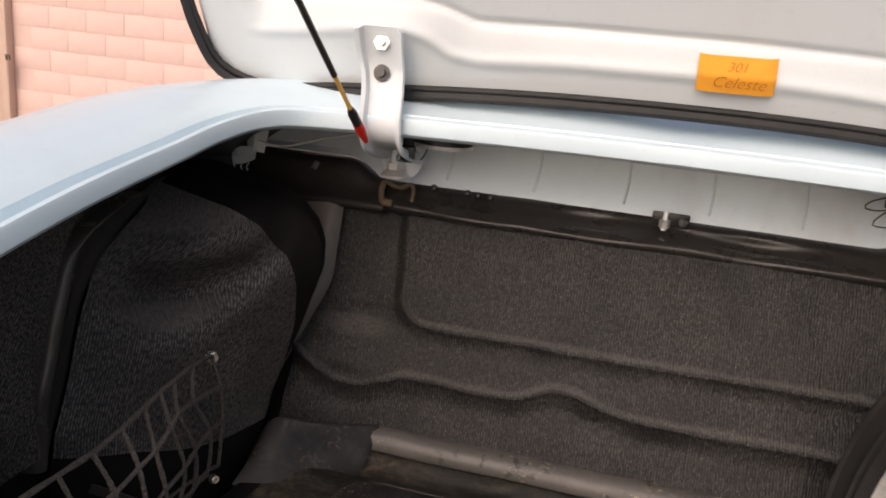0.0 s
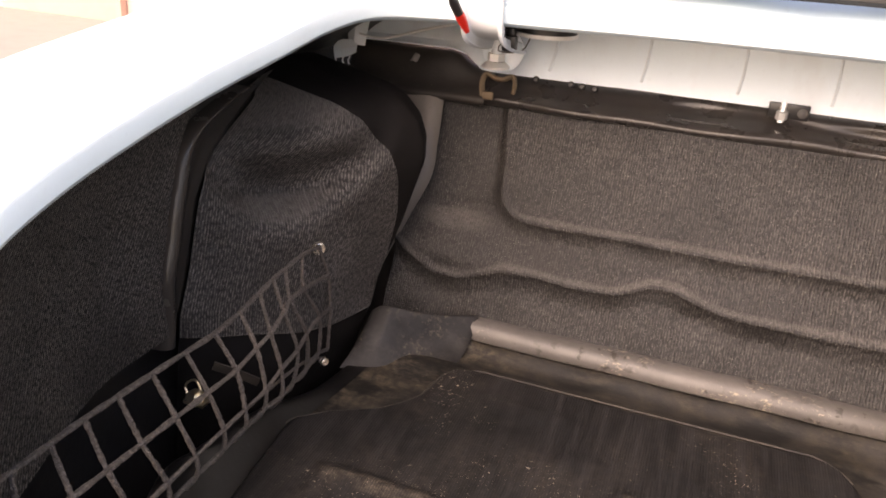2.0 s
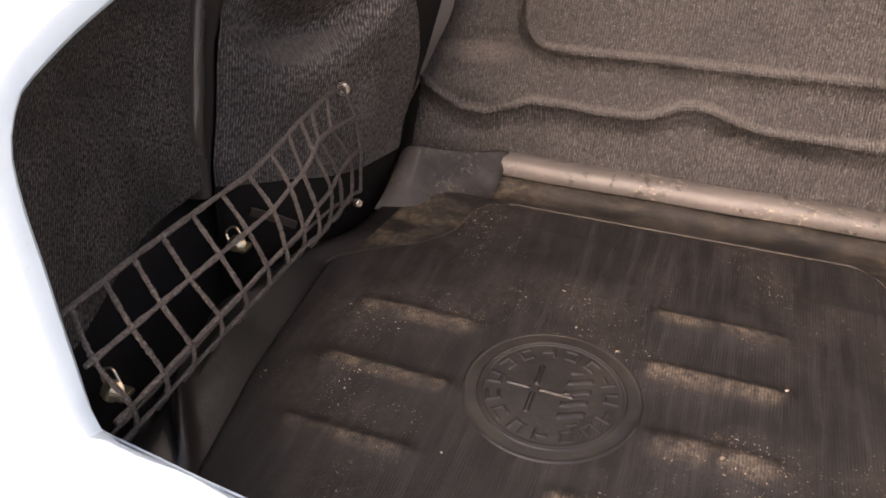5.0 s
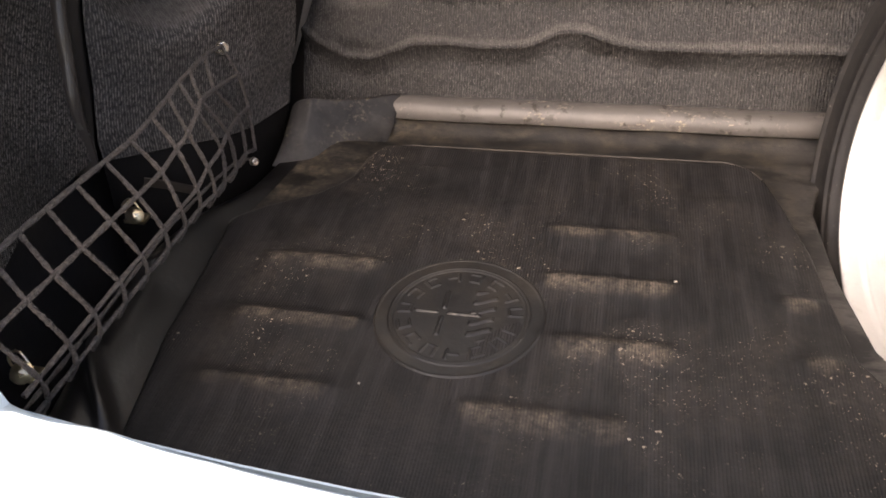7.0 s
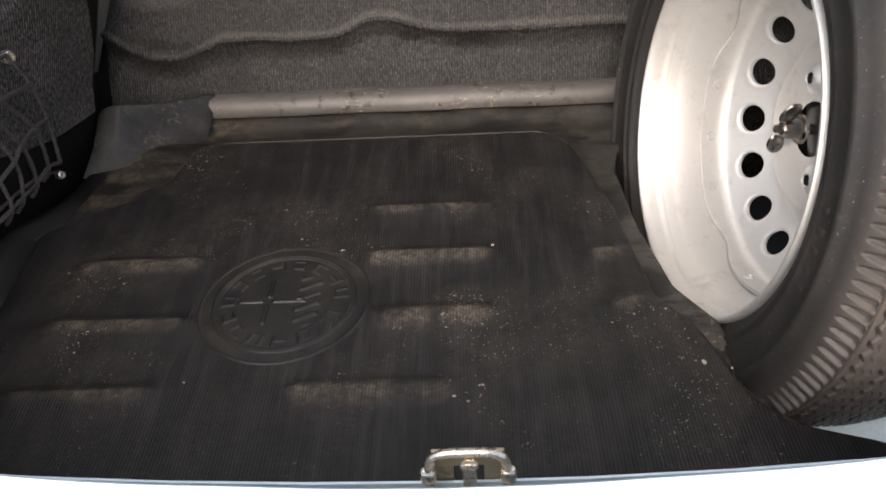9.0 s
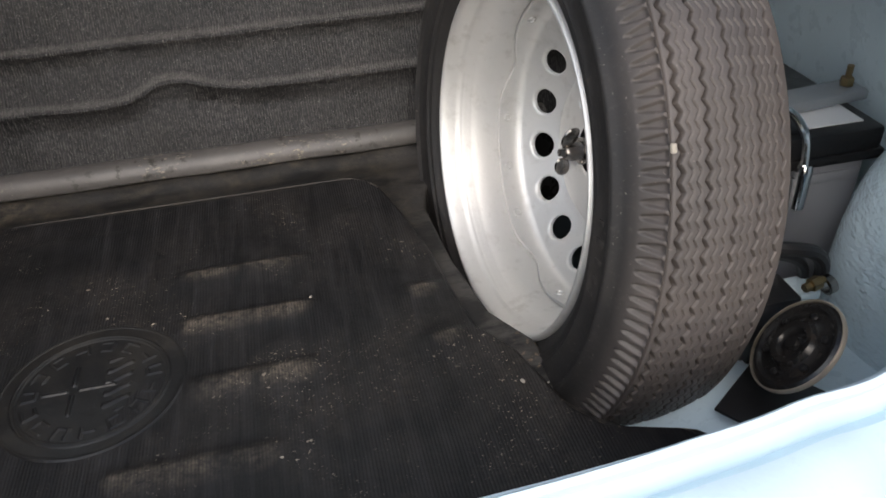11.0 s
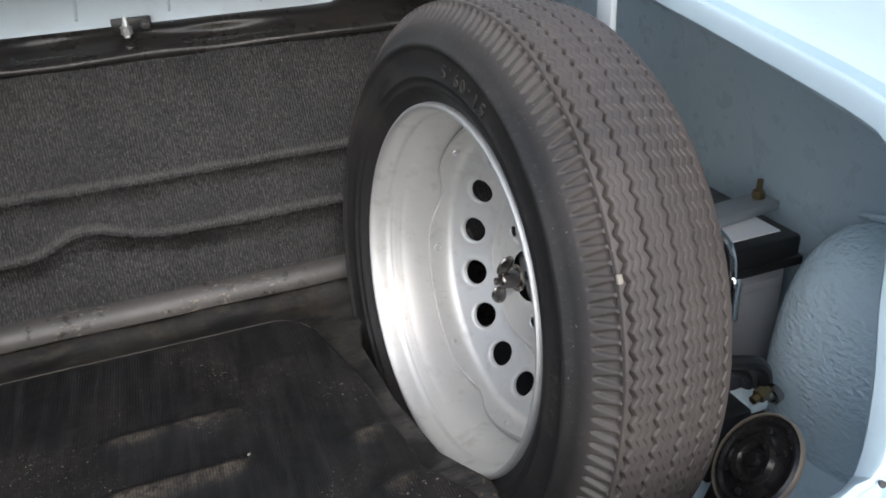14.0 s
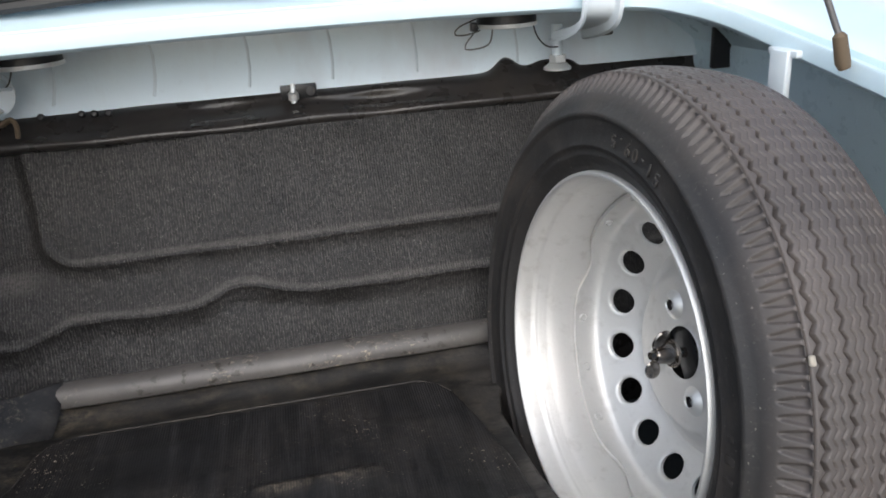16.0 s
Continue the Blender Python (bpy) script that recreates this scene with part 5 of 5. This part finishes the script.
for x, y, z in ((-0.535, 0.935, 0.394),):
    clip = thing("trim_clip", "small grey metal clip on the black trim", "clip", (x, y, z))
    here(clip, "tab", box((0.009, 0.004, 0.013), (x, y, z), 0.0012, Matrix.Translation((x, y, z)) @ pose(0, 0, 0, -15, 25, 10)), WORN_STEEL)
    here(clip, "pin", turned([(0.0001, 0.003), (0.003, 0.0025), (0.0035, 0.0), (0.0001, 0.0)], 12, Matrix.Translation((x - 0.007, y, z - 0.003)) @ pose(0, 0, 0, 75, 0, 0)), BLACK)
for x, z in ((-0.355, 0.374), (-0.300, 0.373), (-0.283, 0.372), (-0.263, 0.371)):
    plug = thing("trim_plug", "small round black plug in the black trim", "plug", (x, 0.992, z), "trim plugs")
    here(plug, "head", turned([(0.0001, 0.0045), (0.004, 0.004), (0.0062, 0.002), (0.0065, -0.004), (0.0001, -0.004)], 16, Matrix.Translation((x, 0.990, z)) @ pose(0, 0, 0, 72, 0, 0) @ Matrix.Scale(0.8, 4)), BLACK)
for x, y, r in ((0.238, 0.270, 0.0021), (0.262, 0.262, 0.0011), (0.000, 0.236, 0.0014), (-0.004, 0.243, 0.0010), (-0.262, 0.262, 0.0011), (0.045, 0.462, 0.0016)):
    stone = thing("pebble", "tiny pale stone lying on the rubber mat", "pebble", (x, y, 0.004), "stones on the mat")
    bm = bmesh.new()
    bmesh.ops.create_icosphere(bm, subdivisions=2, radius=r)
    bm.transform(Matrix.Translation((x, y, 0.0042 + 0.5 * r)) @ pose(0, 0, 0, 0, 0, 5000 * x) @ Matrix.Diagonal((1.5, 1.0, 0.7, 1)))
    here(stone, "stone", bm, PALE_STONE)

# ---- lid ----
LEAN = radians(25)
LM = Matrix.Translation((0, 0.84, 0.545)) @ Matrix.Rotation(LEAN, 4, "X")
BAND_LOW = edge([(-0.7, 0.05), (-0.578, 0.055), (-0.503, 0.063), (-0.431, 0.072), (-0.369, 0.077), (-0.339, 0.069), (-0.309, 0.049), (-0.271, 0.044), (-0.163, 0.052), (0.039, 0.057), (0.163, 0.052), (0.271, 0.044), (0.309, 0.049), (0.339, 0.069), (0.369, 0.077), (0.431, 0.072), (0.7, 0.05)])
BAND_TOP = edge([(-0.7, 0.085), (-0.522, 0.097), (-0.443, 0.104), (-0.35, 0.109), (-0.312, 0.100), (-0.276, 0.086), (-0.167, 0.089), (0.032, 0.091), (0.167, 0.089), (0.276, 0.086), (0.312, 0.100), (0.35, 0.109), (0.443, 0.104), (0.7, 0.085)])
LID_LOW = edge([(-0.69, 0.03), (-0.665, 0.0), (-0.646, -0.02), (-0.61, -0.040), (-0.559, -0.046), (-0.438, -0.034), (-0.158, -0.015), (0.158, -0.012), (0.438, -0.03), (0.559, -0.042), (0.61, -0.036), (0.646, -0.016), (0.665, 0.004), (0.69, 0.03)])


def lid_inner(X, T):
    low = LID_LOW(X)
    Z = low + (0.80 - low) * T ** 1.8
    width = 0.668 + 0.05 * np.clip(Z, 0, 1)
    Xs = X / 0.668 * width
    side_band = smooth(0.60, 0.56, np.abs(X))
    lo, up = BAND_LOW(X), BAND_TOP(X)
    slope = np.clip((Z - lo) / (up - lo), 0, 1) * side_band
    Y = -0.004 + 0.018 * slope ** 1.2 - 0.0035 * np.exp(-((Z - lo + 0.004) / 0.008) ** 2) * side_band
    Y = Y + 0.004 * np.exp(-((Z - up) / 0.004) ** 2) * side_band
    Y = Y + 0.02 * smooth(0.655, 0.668, np.abs(X)) + 0.012 * smooth(low + 0.008, low, Z)
    return Xs, Y, Z


def lid_outer(X, T):
    x, y, z = lid_inner(X, T)
    return x, 0.028 + 0.045 * (1 - (X / 0.668) ** 2) * smooth(0, 0.3, z), z


def put_lid(v):
    """Places of the lid's own frame, in the car's."""
    m = np.array(LM)
    return v @ m[:3, :3].T + m[:3, 3] - np.array(car.location)


V, FC = grid(np.linspace(-0.668, 0.668, 240), np.linspace(0, 1, 150), lid_inner)
lid = raw("boot_lid", put_lid(V), FC, PAINT_PALE, car, "pale painted inner side of the open boot lid")
V, FC = grid(np.linspace(-0.668, 0.668, 60), np.linspace(0, 1, 40), lid_outer)
raw("outer_skin", put_lid(V), FC, PAINT, lid, "glossy pale blue outer skin")
run = [(-0.715, 0.78), (-0.695, 0.4), (-0.678, 0.10), (-0.668, 0.03), (-0.655, -0.006), (-0.63, -0.026), (-0.59, -0.036), (-0.53, -0.034), (-0.438, -0.024), (-0.158, -0.005), (0.158, -0.002),
       (0.438, -0.02), (0.53, -0.03), (0.59, -0.032), (0.63, -0.022), (0.655, -0.002), (0.668, 0.034), (0.678, 0.10), (0.695, 0.4), (0.715, 0.78)]
for off, r, nm in ((0.004, 0.0088, "seal"), (0.015, 0.004, "seal_lip")):
    pts = [LM @ Vector((x * (1 - off), -0.010 - off * 0.2, z + off)) for x, z in run]
    here(lid, nm, tube(spline(pts, 160), r, 8), SEAL, "black rubber seal round the lid")

sticker = thing("paper_sticker", "orange paper sticker with a handwritten colour note on the lid", "sticker")
SM = LM @ Matrix.Translation((0.0405, -0.0145, 0.058)) @ Matrix.Rotation(radians(-1.2), 4, "Y")
sticker.matrix_world = SM


def paper(x, s):
    """The paper bends back over the pressed ridge above its middle."""
    return x - 0.035 * s, 0.55 * max(s - 0.002, 0) + 0.004 * max(abs(x) - 0.036, 0) / 0.01, s - 0.1 * max(s - 0.002, 0)


bm = loft([[paper(x, s) for x in np.linspace(-0.0445, 0.0445, 14)] for s in np.linspace(-0.0185, 0.0255, 14)])
part("paper", thick(bm, 0.0004), ORANGE, sticker)


def writing(text, x, z, size, shear):
    cu = bpy.data.curves.new("handwriting", "FONT")
    cu.body, cu.size, cu.align_x, cu.align_y, cu.extrude, cu.shear = text, size, "CENTER", "CENTER", 0.0001, shear
    cu.offset = -0.0003
    tmp = bpy.data.objects.new("handwriting", cu)
    me = bpy.data.meshes.new_from_object(tmp)
    bpy.data.objects.remove(tmp)
    me.transform(Matrix.Translation(Vector(paper(x, z)) + Vector((0, -0.0012, 0))) @ Matrix.Rotation(math.pi / 2 - (0.5 if z > 0 else 0.0), 4, "X"))
    me.materials.append(INK)
    o = new("handwriting", me)
    o.parent = sticker
    o["label"] = "brown pencil handwriting"


writing("301", 0.000, 0.0135, 0.016, 0.25)
writing("Celeste", 0.003, -0.0045, 0.020, 0.3)


# hinges: a broad pressed strap from the lid over the front edge to its pivot bolt
def hinge(side):
    line = [(0.790, 0.612), (0.803, 0.580), (0.808, 0.556), (0.800, 0.530), (0.787, 0.508), (0.780, 0.490), (0.784, 0.474), (0.80, 0.463), (0.84, 0.452), (0.90, 0.442)]
    pts = spline([(0, y, z) for y, z in line], 34)
    rows = []
    for i, p in enumerate(pts):
        t = (pts[min(i + 1, 33)] - pts[max(i - 1, 0)]).normalized()
        nrm = Vector((0, t.z, -t.y))
        if nrm.y > 0:
            nrm = -nrm
        w = 0.031 - 0.004 * smooth(0, 12, i)
        xc = side * 0.407 if side > 0 else -0.397 + 0.016 * smooth(0.60, 0.46, p.z)
        rows.append([Vector((xc + dx * w, p.y, p.z)) + nrm * dn for dx, dn in ((-1.0, 0.012), (-0.97, 0.014), (-0.88, 0.013), (-0.8, 0.002), (-0.6, 0.0), (0, 0.0), (0.6, 0.0), (0.8, 0.002), (0.88, 0.013), (0.97, 0.014), (1.0, 0.012))])
    h = here(car, "lid_hinge", sheet(rows, 0.002), PAINT_PALE, "pale painted pressed steel hinge strap")
    for (y, z), mat_ in (((0.797, 0.592), CHROME), ((0.806, 0.553), WORN_STEEL)):
        here(h, "bolt", turned([(0.0001, 0.007), (0.006, 0.007), (0.0065, 0.001), (0.011, 0.001), (0.011, -0.001), (0.0001, -0.001)], 6 if mat_ is CHROME else 20, Matrix.Translation((side * (0.407 if side > 0 else 0.396), y - 0.004, z)) @ pose(0, 0, 0, 80, 0, 0)), mat_)
    px, pz = (-0.412, 0.392) if side < 0 else (0.412, 0.379)
    here(h, "pivot_post", tube([(px, 0.958, 0.445), (px, 0.955, pz + 0.016)], 0.0085, 12), PAINT_PALE)
    if side < 0:
        here(h, "pivot_lug", turned([(0.0001, -0.005), (0.026, -0.005), (0.032, -0.002), (0.033, 0.004), (0.0001, 0.004)], 28, Matrix.Translation((px + 0.006, 0.972, 0.416)) @ pose(0, 0, 0, 90, 0, 0)), PAINT_SHELF, "pale painted lug behind the pivot")
    here(h, "pivot", join(turned([(0.0001, 0.006), (0.0135, 0.006), (0.0135, -0.005), (0.0001, -0.005)], 6, Matrix.Translation((px, 0.955, pz + 0.014))),
                          turned([(0.0001, 0.008), (0.013, 0.008), (0.0195, 0.003), (0.0215, 0.001), (0.0215, -0.002), (0.0001, -0.002)], 24, Matrix.Translation((px, 0.955, pz)))), CHROME, "bright pivot bolt, nut and domed washer")
    if side < 0:
        fork = join(tube(spline([(side * 0.405 + dx, 0.956, z) for dx, z in ((-0.024, 0.345), (-0.026, 0.366), (-0.020, 0.379), (-0.006, 0.374), (0.008, 0.374), (0.021, 0.380), (0.026, 0.370), (0.024, 0.354))], 36), 0.0052, 8, True, 0.7), box((0.018, 0.007, 0.013), (side * 0.405 - 0.015, 0.953, 0.347), 0.003))
        here(h, "bracket", fork, RUST, "rust-stained forked bracket")
    here(h, "stop", join(box((0.020, 0.016, 0.022), (-0.362 if side < 0 else 0.441, 0.84, 0.447), 0.004), box((0.012, 0.012, 0.012), (-0.362 if side < 0 else 0.441, 0.842, 0.462), 0.002)), BLACK, "black rubber stop")
    return h


hinge(-1)
hinge(1)

# lid stay: a dark rod with yellow sleeve and red tip on the nearside, a dark rod on the offside
stay_l = thing("lid_stay", "dark lid stay rod with a yellow sleeve and red tip", "stay rod", (-0.46, 0.8, 0.45))
A_, B_ = Vector((-0.436, 0.53, 0.69)), Vector((-0.401, 0.772, 0.466))
here(stay_l, "rod", tube([A_, A_.lerp(B_, 0.62)], 0.004, 10), TRIM)
here(stay_l, "sleeve", tube([A_.lerp(B_, 0.62), A_.lerp(B_, 0.81)], 0.0028, 10), YELLOW, "yellow sleeve")
here(stay_l, "plug", tube([A_.lerp(B_, 0.80), A_.lerp(B_, 0.83), A_.lerp(B_, 0.91)], [0.004, 0.0065, 0.006], 10), BLACK, "black plug")
here(stay_l, "tip", tube([A_.lerp(B_, 0.89), A_.lerp(B_, 0.93), B_], [0.0065, 0.0065, 0.0035], 10), RED, "red tip")
stay_r = thing("lid_stay", "dark steel lid stay rod beside the rail", "stay rod", (0.508, 0.438, 0.434))
here(stay_r, "rod", tube([(0.501, 0.441, 0.463), (0.494, 0.455, 0.497), (0.466, 0.514, 0.64)], 0.0032, 10), WORN_STEEL)
here(stay_r, "socket", tube([(0.508, 0.438, 0.434), (0.506, 0.439, 0.440), (0.501, 0.441, 0.464), (0.500, 0.442, 0.467)], [0.0055, 0.0072, 0.0066, 0.004], 12), RUST)

# loudspeaker magnets and wires under the shelf
for x in (-0.325, 0.312):
    sp = thing("loudspeaker", "round black loudspeaker hanging under the rear shelf", "loudspeaker", (x, 0.89, 0.455), "shelf loudspeakers")
    here(sp, "magnet", turned([(0.0001, -0.018), (0.04, -0.018), (0.043, -0.014), (0.043, 0.0), (0.0001, 0.0)], 32, Matrix.Translation((x, 0.89, 0.474))), BLACK)
    here(sp, "rim", turned([(0.042, -0.002), (0.052, -0.003), (0.052, 0.003), (0.042, 0.004), (0.042, -0.002)], 32, Matrix.Translation((x, 0.89, 0.478))), CHROME)
    here(sp, "lower_rim", turned([(0.0405, -0.0195), (0.0440, -0.0185), (0.0448, -0.0135), (0.0430, -0.0135), (0.0405, -0.0195)], 32, Matrix.Translation((x, 0.89, 0.474))), CHROME, "bright steel rim")
    here(sp, "wire", tube(spline([(x - 0.04, 0.88, 0.46), (x - 0.065, 0.88, 0.43), (x - 0.03, 0.88, 0.432), (x - 0.02, 0.89, 0.455)], 16), 0.001, 6), CABLE_DARK)
    here(sp, "wire", tube(spline([(x - 0.045, 0.885, 0.468), (x - 0.070, 0.88, 0.460), (x - 0.078, 0.88, 0.450), (x - 0.062, 0.88, 0.448), (x - 0.04, 0.885, 0.452)], 18), 0.0011, 6), CABLE_DARK)
    here(sp, "connector", box((0.010, 0.012, 0.012), (x - 0.050, 0.880, 0.458), 0.002), BLACK)
cable = thing("cable", "thin white cable sagging below the shelf", "cable", (-0.53, 0.9, 0.44))
here(cable, "wire", tube(spline([(-0.63, 0.93, 0.420), (-0.602, 0.93, 0.417), (-0.577, 0.93, 0.420), (-0.521, 0.925, 0.438), (-0.454, 0.92, 0.457), (-0.42, 0.91, 0.475)], 24), 0.0022, 6), WIRE)
brace = thing("gutter_bracket", "pale painted steel bracket at the rail's corner", "bracket", (-0.64, 0.9, 0.42), "rail brackets")
here(brace, "plate", sheet([[(-0.707, 0.936, 0.377), (-0.703, 0.932, 0.376), (-0.698, 0.936, 0.374)], [(-0.684, 0.930, 0.396), (-0.678, 0.926, 0.388), (-0.674, 0.930, 0.378)], [(-0.658, 0.930, 0.408), (-0.652, 0.926, 0.396), (-0.650, 0.930, 0.384)], [(-0.634, 0.934, 0.409), (-0.634, 0.930, 0.400), (-0.637, 0.934, 0.391)]], 0.003), PAINT_PALE, "pale painted arrow-shaped tab")
here(brace, "web", sheet([[(-0.660, 0.945, 0.445), (-0.640, 0.938, 0.446), (-0.618, 0.945, 0.446)], [(-0.654, 0.941, 0.425), (-0.638, 0.934, 0.425), (-0.621, 0.941, 0.424)], [(-0.650, 0.938, 0.404), (-0.638, 0.931, 0.403), (-0.624, 0.938, 0.401)]], 0.003), PAINT_PALE)
for x in (-0.667, -0.655, -0.645):
    here(brace, "frayed_wire", tube(spline([(x, 0.930, 0.384), (x - 0.003, 0.927, 0.377), (x - 0.001, 0.928, 0.371)], 6), 0.0012, 6), WIRE)
brace2 = thing("gutter_bracket", "pale painted steel bracket under the offside rail", "bracket", (0.53, 0.54, 0.4), "rail brackets")
here(brace2, "plate", join(box((0.03, 0.05, 0.008), (0.53, 0.545, 0.437), 0.002), box((0.008, 0.03, 0.09), (0.515, 0.545, 0.395), 0.002)), PAINT_PALE)

# added black block in place of the dark gap between shelf and wing
here(car, "dark_gap_block", box((0.034, 0.012, 0.085), (0.662, 0.905, 0.405), 0.003), BLACK, "black block standing in for the dark gap beside the shelf")
lead = thing("thin_lead", "thin dark wire hanging beside the offside hinge", "cable", (0.39, 0.93, 0.42))
here(lead, "wire", tube(spline([(0.362, 0.925, 0.470), (0.367, 0.930, 0.444), (0.375, 0.930, 0.427), (0.388, 0.930, 0.416), (0.404, 0.930, 0.414)], 18), 0.0011, 6), SEAL)

# ---- gate and blocks of the wall ----
gate = tagged(part("door_1", box((1.6, 0.05, 3.05), (-6.62, 6.18, 0.875), 0.006), GATE), "pink painted steel gate hinged on the block wall", "gate", kind="structure")
part("post", box((0.07, 0.09, 3.05), (-5.835, 6.16, 0.875), 0.006), GATE, gate)
for z in (-0.12, 1.4):
    part("hinge", tube([(-5.79, 6.10, z - 0.09), (-5.79, 6.10, z + 0.09)], 0.018, 10), GATE, gate)
    part("hinge_pin", tube([(-5.79, 6.10, z + 0.09), (-5.77, 6.07, z + 0.14), (-5.73, 6.06, z + 0.14), (-5.72, 6.06, z + 0.10)], 0.01, 8), RUST, gate)
length, high = 0.40, 0.20
proto = box((length - 0.008, 0.03, high - 0.008), (0, 0, 0), 0.003)
finish(proto)
block_me = bpy.data.meshes.new("block")
proto.to_mesh(block_me)
proto.free()
block_me.materials.append(BLOCK)
far_bm = bmesh.new()
for c in range(-1, 17):
    for k in range(52):
        x = -5.6 + length * k + (length / 2 if c % 2 else 0)
        z = -0.40 + high * c
        if x < -2.6 and z < 1.7:
            b = new("block", block_me)
            b.parent = wall
            b.location = (x, 6.2205, z)
            continue
        if x > 10.6:
            continue
        vs = [far_bm.verts.new((x + sx * 0.196, 6.2125 + sy, z + sz * 0.096)) for sx, sy, sz in ((-1, 0, -1), (1, 0, -1), (1, 0, 1), (-1, 0, 1), (-1, -0.007, -1), (1, -0.007, -1), (1, -0.007, 1), (-1, -0.007, 1))]
        for q in ((4, 5, 6, 7), (0, 1, 5, 4), (1, 2, 6, 5), (2, 3, 7, 6), (3, 0, 4, 7)):
            far_bm.faces.new([vs[i] for i in q])
tagged(part("far_blocks", far_bm, BLOCK, wall, smooth=0), kind="stuff")
